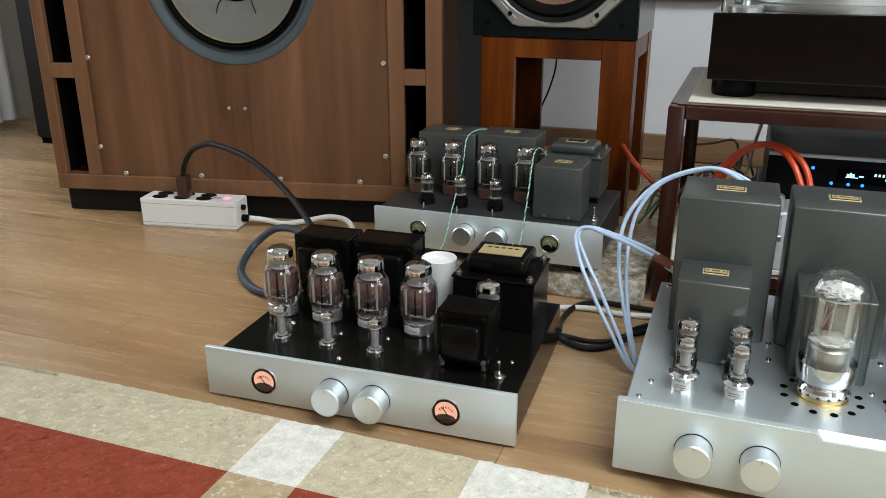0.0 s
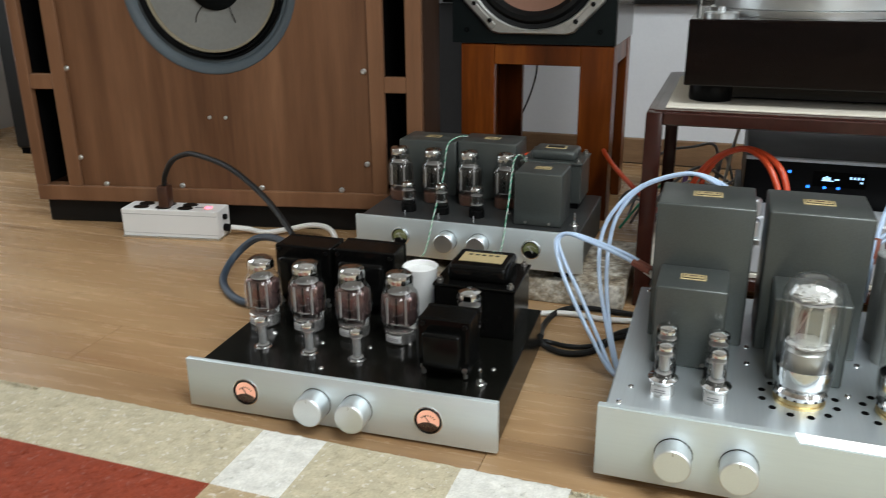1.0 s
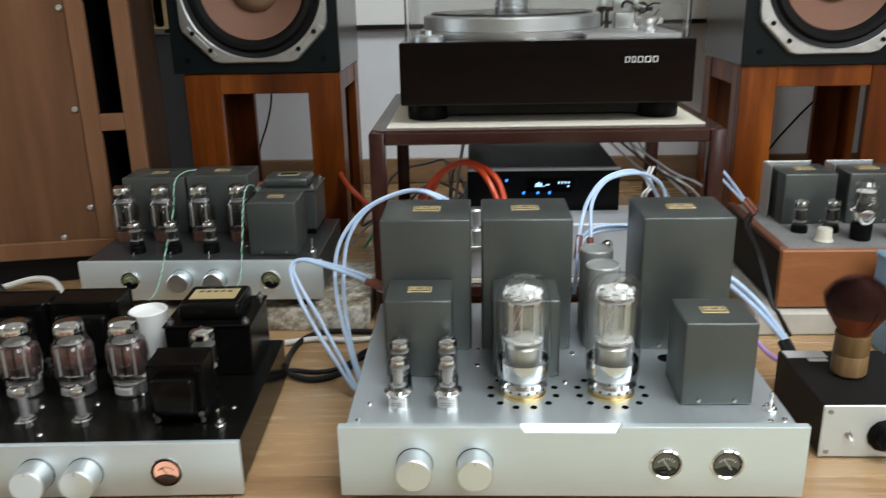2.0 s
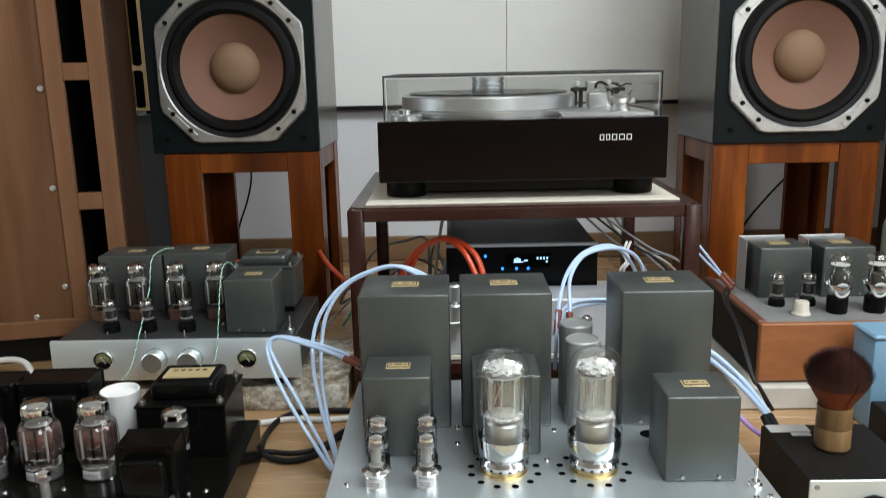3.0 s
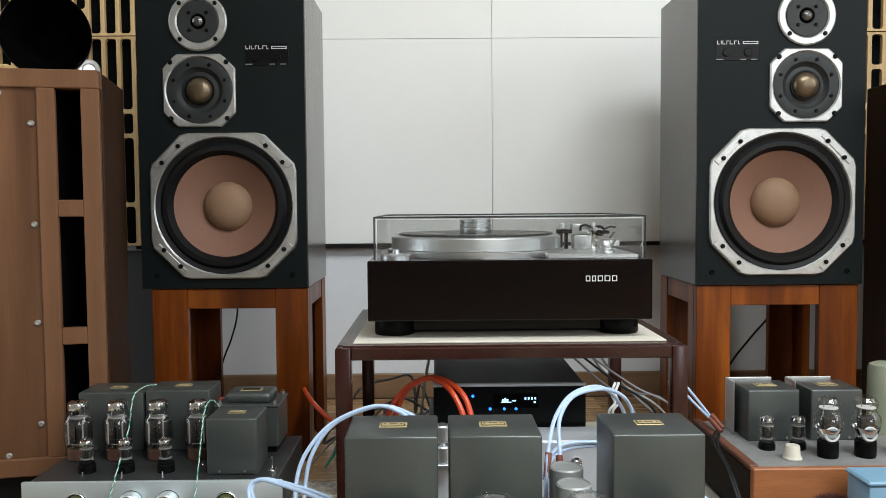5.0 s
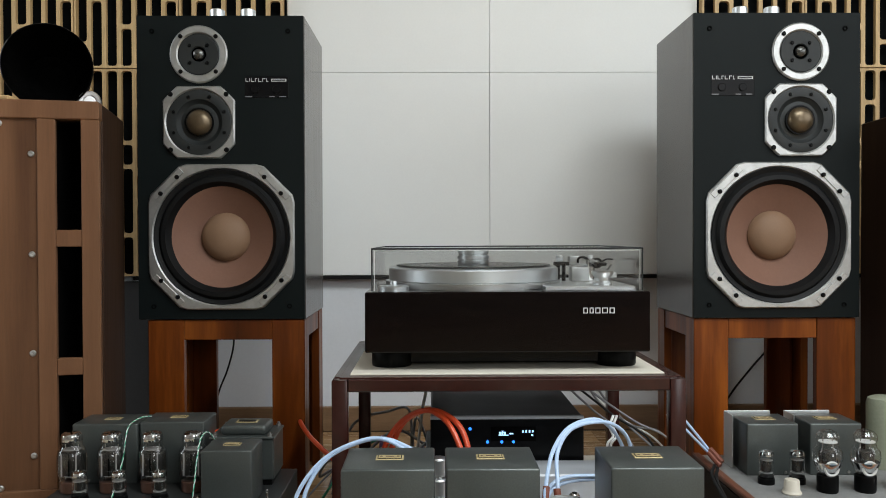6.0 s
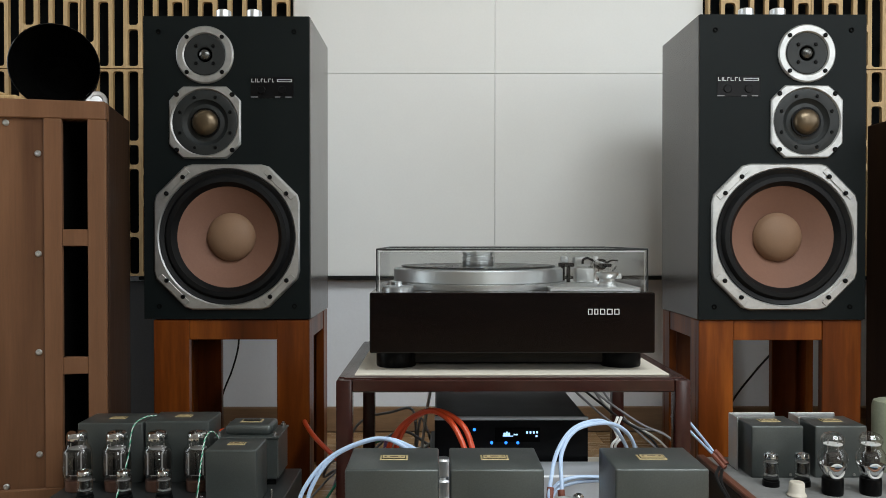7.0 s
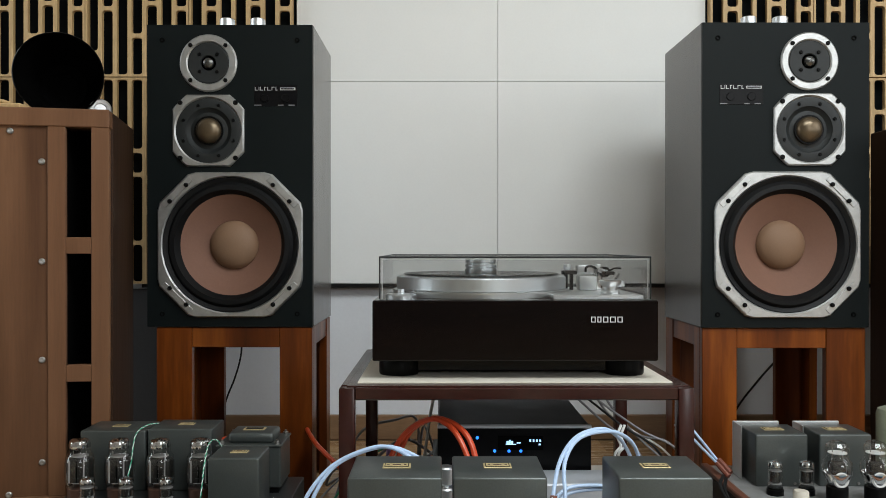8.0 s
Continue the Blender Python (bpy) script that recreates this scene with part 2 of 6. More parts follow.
    cable_slate=paint("slate_blue_cable", (0.025, 0.042, 0.064), 0.5, vary=0.25, grain=600, bump=0.4),
    cable_green=paint("green_wire", (0.02, 0.3, 0.16), 0.4, vary=0.1),
    cable_grey=paint("grey_cable", (0.2, 0.2, 0.21), 0.45, vary=0.1),
    cable_purple=paint("violet_cable", (0.35, 0.22, 0.5), 0.4, vary=0.1),
    shrink_brown=paint("brown_heat_shrink", (0.2, 0.055, 0.03), 0.5, vary=0.15),
    curtain_grey=paint("grey_curtain", (0.07, 0.065, 0.07), 0.85, vary=0.15),
    curtain_white=paint("white_window_frame", (0.7, 0.73, 0.76), 0.5, vary=0.04),
    glass=thin_glass("tube_glass", (0.95, 0.955, 0.95), base=0.085, rim=0.95),
    bright_glass=thin_glass("large_tube_glass", base=0.13, rim=0.7, rough=0.03),
    smoke=thin_glass("clear_acrylic", (0.925, 0.93, 0.93), 0.05, 0.5),
    meter_glass=thin_glass("meter_glass", (0.97, 0.97, 0.97), 0.03, 0.3),
    meter_warm=glow("lit_meter_face", (1.0, 0.5, 0.34), 0.75),
    meter_dark=paint("dark_meter_face", (0.1, 0.1, 0.07), 0.4, vary=0.2),
    meter_olive=paint("olive_meter_face", (0.2, 0.22, 0.09), 0.4, vary=0.2),
    led_blue=glow("blue_display_light", (0.02, 0.2, 1.0), 2.6),
    led_white=glow("white_display_light", (0.4, 0.68, 1.0), 1.7),
    led_red=glow("red_pilot_light", (1.0, 0.08, 0.12), 6.0),
)


def marble():
    m, t, n, l, b = nodes_of("rough_granite")
    v = coords(t, (1, 1, 1))
    a, c = noise_node(t, v, 24, 8, 0.72), noise_node(t, v, 110, 4)
    base = mixed(t, ramp(t, a, [(0.38, (0.06, 0.045, 0.03)), (0.46, (0.24, 0.19, 0.13)), (0.53, (0.4, 0.36, 0.29)), (0.6, (0.66, 0.63, 0.56))]), ramp(t, c, [(0.35, (0.5,) * 3), (0.6, (1.1,) * 3)]), 0.7, "MULTIPLY")
    l.new(base, b.inputs["Base Color"])
    b.inputs["Roughness"].default_value = 0.45
    bumped(t, b, a, 0.4, 0.003)
    return m


def pile(name, colour, fleck=0.6):
    m, t, n, l, b = nodes_of(name)
    v = coords(t, (1, 1, 1))
    fine, broad = noise_node(t, v, 330, 3), noise_node(t, v, 55, 4, 0.65)
    base = mixed(t, ramp(t, broad, [(0.35, tuple(c * 0.86 for c in colour)), (0.55, colour), (0.72, tuple(min(1, c * 1.14) for c in colour))]),
                 ramp(t, fine, [(0.3, (0.9,) * 3), (0.62, (1.08,) * 3)]), 0.8, "MULTIPLY")
    flecks = noise_node(t, v, 120, 2, 0.6)
    base = mixed(t, base, tuple(min(1, c * 0.55 + 0.4) for c in colour), ramp(t, flecks, [(0.6, (0, 0, 0)), (0.7, (fleck,) * 3)]))
    l.new(base, b.inputs["Base Color"])
    b.inputs["Roughness"].default_value = 0.95
    b.inputs["Sheen Weight"].default_value = 0.06
    b.inputs["Specular IOR Level"].default_value = 0.15
    bumped(t, b, fine, 0.28, 0.002)
    return m


M["marble"] = marble()
M["pile_tan"] = pile("tan_pile", (0.46, 0.41, 0.29))
M["pile_dark_tan"] = pile("dark_tan_pile", (0.4, 0.31, 0.19))
M["pile_white"] = pile("ivory_pile", (0.62, 0.61, 0.56))
M["pile_red"] = pile("brick_red_pile", (0.23, 0.042, 0.018), 0.08)


# ---- mesh helpers ----
FRONT = Matrix.Rotation(radians(90), 4, "X")


def box(x0, x1, y0, y1, z0, z1, bevel=0.0, segments=1, bm=None):
    bm = bm or bmesh.new()
    m = Matrix.Translation(((x0 + x1) / 2, (y0 + y1) / 2, (z0 + z1) / 2)) @ Matrix.Diagonal((x1 - x0, y1 - y0, z1 - z0, 1))
    made = bmesh.ops.create_cube(bm, size=1, matrix=m)["verts"]
    if bevel:
        edges = list({e for v in made for e in v.link_edges})
        bmesh.ops.bevel(bm, geom=edges, offset=bevel, segments=segments, affect="EDGES", profile=0.5)
    return bm


def lathe(profile, seg=24, m=None, bm=None):
    """A surface of revolution about z through (radius, height) pairs."""
    bm = bm or bmesh.new()
    rings = []
    for r, z in profile:
        if r < 1e-6:
            rings.append([bm.verts.new((0, 0, z))] * seg)
        else:
            rings.append([bm.verts.new((r * math.cos(2 * math.pi * k / seg), r * math.sin(2 * math.pi * k / seg), z)) for k in range(seg)])
    for a, b in zip(rings, rings[1:]):
        for k in range(seg):
            q = [a[k], a[(k + 1) % seg], b[(k + 1) % seg], b[k]]
            q = [v for i, v in enumerate(q) if v not in q[:i]]
            if len(q) > 2:
                bm.faces.new(q)
    if m is not None:
        vs = {v for ring in rings for v in ring}
        for v in vs:
            v.co = m @ v.co
    return bm


def disc(r, z0, z1, seg=24, bevel=0.0, m=None, bm=None):
    b = bevel
    prof = [(0, z0), (r - b, z0), (r, z0 + b), (r, z1 - b), (r - b, z1), (0, z1)] if b else [(0, z0), (r, z0), (r, z1), (0, z1)]
    return lathe(prof, seg, m, bm)


def plate_with_hole(outline, hole, depth, seg=64, bevel=0.003):
    """A flat plate in the xz plane facing -y, with a round hole; outline gives the outer radius by angle."""
    bm = bmesh.new()
    loops = []
    for kind in range(6):
        ring = []
        for k in range(seg):
            a = 2 * math.pi * (k + 0.5) / seg
            ro = outline(a)
            r, y = [(ro, 0), (ro, -depth + bevel), (ro - bevel, -depth), (hole + bevel, -depth), (hole, -depth + bevel), (hole, 0)][kind]
            ring.append(bm.verts.new((r * math.cos(a), y, r * math.sin(a))))
        loops.append(ring)
    for a, b in zip(loops, loops[1:]):
        for k in range(seg):
            bm.faces.new([a[k], a[(k + 1) % seg], b[(k + 1) % seg], b[k]])
    return bm


def octagon(half, chamfer):
    """Radius by angle of a square with cut corners."""
    def radius(a):
        c, s = abs(math.cos(a)), abs(math.sin(a))
        return min(half / max(c, s), (2 * half - chamfer) / (c + s))
    return radius


def smooth_path(points, steps=8):
    pts = [Vector(p) for p in points]
    pts = [2 * pts[0] - pts[1]] + pts + [2 * pts[-1] - pts[-2]]
    out = []
    for i in range(1, len(pts) - 2):
        p0, p1, p2, p3 = pts[i - 1:i + 3]
        for k in range(steps):
            u = k / steps
            out.append(0.5 * (2 * p1 + (p2 - p0) * u + (2 * p0 - 5 * p1 + 4 * p2 - p3) * u * u + (3 * p1 - p0 - 3 * p2 + p3) * u ** 3))
    return out + [pts[-2]]


def tube(points, radius, seg=8, steps=8, bm=None, twist=0.0, offset=0.0):
    """A round cable along a smooth line; offset and twist wind it round that line."""
    bm = bm or bmesh.new()
    line = smooth_path(points, steps)
    rings, side, angle = [], Vector((0.31, 0.17, 0.93)), 0.0
    for i, p in enumerate(line):
        d = (line[min(i + 1, len(line) - 1)] - line[max(i - 1, 0)]).normalized()
        side = (side - d * side.dot(d)).normalized()
        up = d.cross(side)
        angle += twist
        c = p + (side * math.cos(angle) + up * math.sin(angle)) * offset
        rings.append([bm.verts.new(c + (side * math.cos(2 * math.pi * k / seg) + up * math.sin(2 * math.pi * k / seg)) * radius) for k in range(seg)])
    for a, b in zip(rings, rings[1:]):
        for k in range(seg):
            bm.faces.new([a[k], a[(k + 1) % seg], b[(k + 1) % seg], b[k]])
    bm.faces.new(rings[0][::-1])
    bm.faces.new(rings[-1])
    return bm


def mesh_from(name, bm, material, smooth=True):
    bmesh.ops.recalc_face_normals(bm, faces=bm.faces[:])
    me = bpy.data.meshes.new(name)
    bm.to_mesh(me)
    bm.free()
    me.materials.append(material)
    if smooth:
        for p in me.polygons:
            p.use_smooth = True
        me.set_sharp_from_angle(angle=radians(32))
    return me


def part(name, bm, material, parent, label="", at=(0, 0, 0), turn=None, smooth=True):
    ob = new(name, mesh_from(name, bm, material, smooth))
    ob.parent = parent
    ob.matrix_basis = Matrix.Translation(at) @ (turn or Matrix())
    return tagged(ob, label)


def again(ob, parent, at=(0, 0, 0), turn=None):
    """Another part on the same mesh."""
    o = new(ob.name.split(".")[0], ob.data)
    o.parent = parent
    o.matrix_basis = Matrix.Translation(at) @ (turn or Matrix())
    return o


def thing(name, label, category, at, rz=0.0, group="", kind=""):
    ob = new(name)
    ob.empty_display_size = 0.05
    ob.matrix_basis = pose(*at, 0, 0, rz)
    return tagged(ob, label, category, group, kind)


def solid(name, bm, material, label, category, group="", kind="", smooth=True, at=(0, 0, 0)):
    ob = new(name, mesh_from(name, bm, material, smooth))
    ob.location = at
    return tagged(ob, label, category, group, kind)


# ---- the room ----
X0, X1, Y0, Y1, TOP = -2.6, 2.6, -2.8, 2.535, 2.45


def wall_with_opening(name, axis, at, thick, lo, hi, a0, a1, z0, z1, label):
    bm = bmesh.new()
    for u0, u1, w0, w1 in ((lo, a0, 0, TOP), (a1, hi, 0, TOP), (a0, a1, 0, z0), (a0, a1, z1, TOP)):
        if u1 - u0 < 1e-4 or w1 - w0 < 1e-4:
            continue
        if axis == "x":
            box(at, at + thick, u0, u1, w0, w1, bm=bm)
        else:
            box(u0, u1, at, at + thick, w0, w1, bm=bm)
    return solid(name, bm, M["room_wall"], label, "wall", kind="structure", smooth=False)


solid("wall_north", box(X0 - 0.15, X1 + 0.15, Y1, Y1 + 0.15, 0, TOP), M["wall"], "light grey painted wall behind the loudspeakers", "wall", kind="structure", smooth=False)
# closing walls, mostly unseen, toned down for less fill light
wall_with_opening("wall_east", "x", X1, 0.15, Y0, Y1, -0.65, 1.35, 0.85, 2.15, "unseen wall with a wide window, beige to cut bounce light")
wall_with_opening("wall_west", "x", X0 - 0.15, 0.15, Y0, Y1, 0.9, 2.2, 0.08, 2.15, "wall with a balcony window, beige to cut bounce light")
wall_with_opening("wall_south", "y", Y0 - 0.15, 0.15, X0 - 0.15, X1 + 0.15, 1.1, 2.4, 0.85, 2.15, "unseen wall with a window, beige to cut bounce light")
solid("ceiling", box(X0 - 0.15, X1 + 0.15, Y0 - 0.15, Y1 + 0.15, TOP, TOP + 0.12), M["ceiling"], "plain white ceiling", "ceiling", kind="structure", smooth=False)
floor = solid("floor", box(X0, X1, Y0, Y1, -0.05, -0.008), M["subfloor"], "brown wood laminate floor laid in long planks", "floor", kind="structure", smooth=False)
solid("baseboard", box(X0, X1, Y1 - 0.018, Y1 - 0.002, 0.0, 0.075, 0.003), M["skirting"], "brown wooden skirting board along the wall", "baseboard", kind="structure")


def window(name, m, width, height, label):
    w = thing(name, label, "window", (0, 0, 0), kind="structure")
    w.matrix_basis = m
    bm = bmesh.new()
    for x0, x1, z0, z1 in ((0, 0.05, 0, height), (width - 0.05, width, 0, height), (0.05, width - 0.05, 0, 0.05), (0.05, width - 0.05, height - 0.05, height), (width / 2 - 0.025, width / 2 + 0.025, 0.05, height - 0.05)):
        box(x0, x1, 0.06, 0.11, z0, z1, 0.004, bm=bm)
    part("window_frame", bm, M["curtain_white"], w)
    for x0 in (0.05, width / 2 + 0.025):
        g = part("pane", box(x0, x0 + width / 2 - 0.075, 0.083, 0.087, 0.05, height - 0.05), M["glass"], w)
        g.visible_shadow = False


window("window_1", pose(X1, 1.35, 0.85, 0, 0, -90), 2.0, 1.3, "white framed window in the side wall")
window("window_2", pose(2.4, Y0, 0.85, 0, 0, 180), 1.3, 1.3, "white framed window behind")
window("window_3", pose(X0, 0.9, 0.08, 0, 0, 90), 1.3, 2.07, "white framed balcony window")


# acoustic panels on the wall, standing proud of it
PANEL_Y = 2.5
for x0, x1, z0, z1 in ((-0.44, 0.1565, 0.471, 1.0713), (0.1575, 0.775, 0.471, 1.0713), (-0.44, 0.1565, 1.0723, 1.67), (0.1575, 0.775, 1.0723, 1.67)):
    solid("wall_panel", box(x0, x1, PANEL_Y, Y1 - 0.002, z0, z1, 0.0008), M["panel"], "off-white flat wall panel with thin joints", "wall panel", "wall panels", "structure")
solid("trim", box(-0.9, 1.5, PANEL_Y - 0.004, Y1 - 0.002, 0.459, 0.4695, 0.001), M["black_paint"], "thin dark strip under the wall panels", "trim", kind="structure")


def rounded_hole_cell(bm, x0, x1, z0, z1, rim, y0, y1, n=4):
    """One cell of a board with a round-cornered hole through it."""
    rad = 0.009
    hx0, hx1, hz0, hz1 = x0 + rim, x1 - rim, z0 + rim, z1 - rim
    inner, outer = [], []
    for cx, cz, a0, ox, oz in ((hx1 - rad, hz1 - rad, 0, x1, z1), (hx0 + rad, hz1 - rad, 90, x0, z1), (hx0 + rad, hz0 + rad, 180, x0, z0), (hx1 - rad, hz0 + rad, 270, x1, z0)):
        for k in range(n + 1):
            a = radians(a0 + 90 * k / n)
            inner.append((cx + rad * math.cos(a), cz + rad * math.sin(a)))
            outer.append((ox, oz))
    fi = [bm.verts.new((x, y0, z)) for x, z in inner]
    bi = [bm.verts.new((x, y1, z)) for x, z in inner]
    corners = {c: bm.verts.new((c[0], y0, c[1])) for c in dict.fromkeys(outer)}
    fo = [corners[c] for c in outer]
    size = len(inner)
    for k in range(size):
        j = (k + 1) % size
        f = [fo[k], fo[j], fi[j], fi[k]] if fo[k] is not fo[j] else [fo[k], fi[j], fi[k]]
        bm.faces.new(f)
        bm.faces.new([fi[k], fi[j], bi[j], bi[k]])


LATTICE = [[0.07, 0.2, 0.12, 0.07, 0.145], [0.2, 0.075, 0.2, 0.13], [0.26, 0.07, 0.275], [0.12, 0.2, 0.07, 0.215], [0.215, 0.09, 0.2, 0.1], [0.075, 0.245, 0.07, 0.215], [0.2, 0.07, 0.335]]


COLUMN_MESHES = []
for column in LATTICE:
    bm, z = bmesh.new(), 0.0
    for h in column:
        rounded_hole_cell(bm, 0, 0.302 / 7, z, z + h, 0.006, -0.03, -0.016, 3)
        z += h
    COLUMN_MESHES.append(mesh_from("lattice_column", bm, M["lattice"], False))
EDGE_MESHES = [mesh_from("edge_strip", box(*dims), M["lattice"], False) for dims in ((0, 0.002, -0.0295, 0, 0, 0.605), (0.002, 0.3, -0.0295, 0, 0, 0.002))]


def lattice_tile(x0, z0):
    t = thing("lattice_panel", "light wooden lattice sound diffuser with rounded slots", "diffuser panel", (x0, PANEL_Y, z0), 0.0, "lattice panels on the wall")
    for k, me in enumerate(COLUMN_MESHES):
        o = new("lattice_column", me)
        o.parent, o.location = t, (k * 0.302 / 7, 0, 0)
    for me, at in ((EDGE_MESHES[0], (0, 0, 0)), (EDGE_MESHES[0], (0.3, 0, 0)), (EDGE_MESHES[1], (0, 0, 0)), (EDGE_MESHES[1], (0, 0, 0.603))):
        o = new("edge_strip", me)
        o.parent, o.location = t, at
    return t


for z0 in (0.472, 1.08):
    for k in range(5):
        lattice_tile(-0.447 - 0.304 * (k + 1), z0)
        if k < 4:
            lattice_tile(0.781 + 0.304 * k, z0)
solid("diffuser_backing", box(-2.0, -0.448, PANEL_Y + 0.014, Y1 - 0.003, 0.472, 1.69), M["felt"], "black felt behind the wooden lattice", "backing", kind="structure", smooth=False)
solid("diffuser_backing", box(0.78, 2.02, PANEL_Y + 0.014, Y1 - 0.003, 0.472, 1.69), M["felt"], "black felt behind the wooden lattice", "backing", kind="structure", smooth=False)


def curtain(x, y0, y1, z0, z1, material, label, folds):
    bm = bmesh.new()
    n = folds * 8
    rows = []
    for z in (z0, (z0 + z1) / 2, z1):
        rows.append([(x + 0.025 * math.sin(2 * math.pi * k / 8) + 0.006 * math.sin(k * 1.7), y0 + (y1 - y0) * k / n, z) for k in range(n + 1)])
    for off in (0, 0.004):
        vs = [[bm.verts.new((p[0] + off, p[1], p[2])) for p in r] for r in rows]
        for a, b in zip(vs, vs[1:]):
            for k in range(n):
                bm.faces.new([a[k], a[k + 1], b[k + 1], b[k]])
    return solid("curtain", bm, material, label, "curtain")


curtain(X0 + 0.09, 1.86, 2.14, 0.02, 2.25, M["curtain_grey"], "dark grey curtain drawn aside at the window", 5)
curtain(X0 + 0.06, 2.16, 2.3, 0.02, 2.25, M["curtain_white"], "white sheer curtain hanging at the window", 3)
cab = thing("black_cabinet", "tall black cabinet standing behind the large loudspeaker", "cabinet", (-2.06, 2.2, 0))
part("body", box(-0.15, 0.15, -0.13, 0.15, 0.02, 1.3, 0.006), M["black_paint"], cab)
part("plinth", box(-0.14, 0.14, -0.12, 0.14, 0, 0.02), M["void"], cab)

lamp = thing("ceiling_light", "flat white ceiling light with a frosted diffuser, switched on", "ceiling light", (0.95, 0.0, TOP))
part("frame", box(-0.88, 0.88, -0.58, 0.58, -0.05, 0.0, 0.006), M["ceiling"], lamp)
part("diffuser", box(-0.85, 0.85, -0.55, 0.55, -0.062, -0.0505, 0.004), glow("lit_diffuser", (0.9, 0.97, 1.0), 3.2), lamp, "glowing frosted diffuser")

# dark sheet added before the wall where only shade falls
solid("dark_board", box(-2.0, -0.79, Y1 - 0.03, Y1 - 0.019, 0.0, 0.455, 0.002), paint("dark_grey_board", (0.042, 0.042, 0.043), 0.75), "dark sheet added for the shade on the wall", "board")
# ---- large corner loudspeakers ----
def screw(parent, x, y, z, r=0.006, material="steel", depth=0.003):
    key = ("screw", round(r, 4), material)
    if key not in SHARED:
        bm = lathe([(0, 0), (r, 0), (r, depth * 0.5), (r * 0.7, depth), (r * 0.3, depth), (0, depth * 0.7)], 12, FRONT)
        SHARED[key] = part("screw", bm, M[material], parent, at=(x, y, z))
        return SHARED[key]
    return again(SHARED[key], parent, (x, y, z))


SHARED = {}


def corner_speaker(label):
    s = thing("corner_loudspeaker", label, "loudspeaker", (-1.1152, 1.5978, 0), 11.3, "large corner loudspeakers")
    w, h, z0 = 0.457, 0.851, 0.058
    part("plinth", box(-0.452, 0.452, 0.02, 0.3, 0, z0 - 0.001, 0.003), M["black_paint"], s, "black recessed plinth")
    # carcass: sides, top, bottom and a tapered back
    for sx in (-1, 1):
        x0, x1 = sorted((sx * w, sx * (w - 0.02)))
        # the sides' shade is in this darker walnut colour
        part("side_panel", box(x0, x1, 0.03, 0.27, z0, h, 0.002), M["walnut_side"], s, "walnut side with its shade in the colour")
    for name, za, zb in (("top_panel", h - 0.02, h - 0.001), ("bottom_panel", z0 + 0.001, z0 + 0.02)):
        bm = bmesh.new()
        outline = [(-w + 0.02, 0.004), (w - 0.02, 0.004), (w - 0.02, 0.268), (0.15, 0.5), (-0.15, 0.5), (-w + 0.02, 0.268)]
        lo, hi = [[bm.verts.new((x, y, z)) for x, y in outline] for z in (za, zb)]
        bm.faces.new(lo[::-1]), bm.faces.new(hi)
        for k in range(6):
            bm.faces.new([lo[k], lo[(k + 1) % 6], hi[(k + 1) % 6], hi[k]])
        part(name, bm, M["walnut_trim"], s)
    bm = bmesh.new()
    pts = [(w - 0.012, 0.27), (0.15, 0.505), (-0.15, 0.505), (-w + 0.012, 0.27)]
    lo, hi = [[bm.verts.new((x, y, z)) for x, y in pts] for z in (z0, h)]
    for k in range(3):
        bm.faces.new([lo[k], lo[k + 1], hi[k + 1], hi[k]])
    bmesh.ops.solidify(bm, geom=bm.faces[:], thickness=0.012)
    part("back_panel", bm, M["black_paint"], s, "black painted back")
    # front frame: rails, stiles and the bars that part the port slots
    rail = 0.029
    part("bottom_rail", box(-w, w, -0.004, 0.03, z0, z0 + 0.036, 0.002), M["walnut_trim"], s)
    part("top_rail", box(-w, w, -0.004, 0.03, h - 0.036, h, 0.002), M["walnut_trim"], s)
    for sx, slot in ((-1, 0.43), (1, 0.423)):
        for a, b in ((0.343, 0.376), (slot, w)):
            x0, x1 = sorted((sx * a, sx * b))
            part("stile", box(x0, x1, -0.0035, 0.012, z0 + 0.036, h - 0.036, 0.0015), M["walnut_trim"], s)
        for z in (0.332, 0.583):
            x0, x1 = sorted((sx * 0.376, sx * slot))
            part("slot_bar", box(x0, x1, -0.003, 0.016, z - 0.0165, z + 0.0165, 0.0015), M["walnut_trim"], s)
        # near-black sheets added inside the slots put their shade into colour
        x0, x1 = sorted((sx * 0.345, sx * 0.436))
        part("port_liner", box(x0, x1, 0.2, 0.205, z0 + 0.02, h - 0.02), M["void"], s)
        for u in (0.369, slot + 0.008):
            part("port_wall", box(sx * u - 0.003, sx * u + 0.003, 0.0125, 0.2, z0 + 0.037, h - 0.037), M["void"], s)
    # the baffle with the woofer's opening
    cx, cz, r = 0.005, 0.543, 0.187
    bm = bmesh.new()
    seg = 64
    x0, x1, za, zb = -0.342, 0.342, z0 + 0.036, h - 0.036

    def edge(a):
        c, t = math.cos(a), math.sin(a)
        k = min((x1 - cx) / c if c > 1e-6 else (x0 - cx) / c if c < -1e-6 else 9, (zb - cz) / t if t > 1e-6 else (za - cz) / t if t < -1e-6 else 9)
        return cx + c * k, cz + t * k

    angles = sorted([2 * math.pi * k / seg for k in range(seg)] + [math.atan2(z - cz, x - cx) % (2 * math.pi) for x in (x0, x1) for z in (za, zb)])
    rings = [[bm.verts.new((x, 0.004, z)) for x, z in map(edge, angles)]]
    for rr, y in ((r, 0.004), (r - 0.012, 0.014), (r - 0.012, 0.03)):
        rings.append([bm.verts.new((cx + rr * math.cos(a), y, cz + rr * math.sin(a))) for a in angles])
    for a, b in zip(rings, rings[1:]):
        for k in range(len(angles)):
            j = (k + 1) % len(angles)
            bm.faces.new([a[k], a[j], b[j], b[k]])
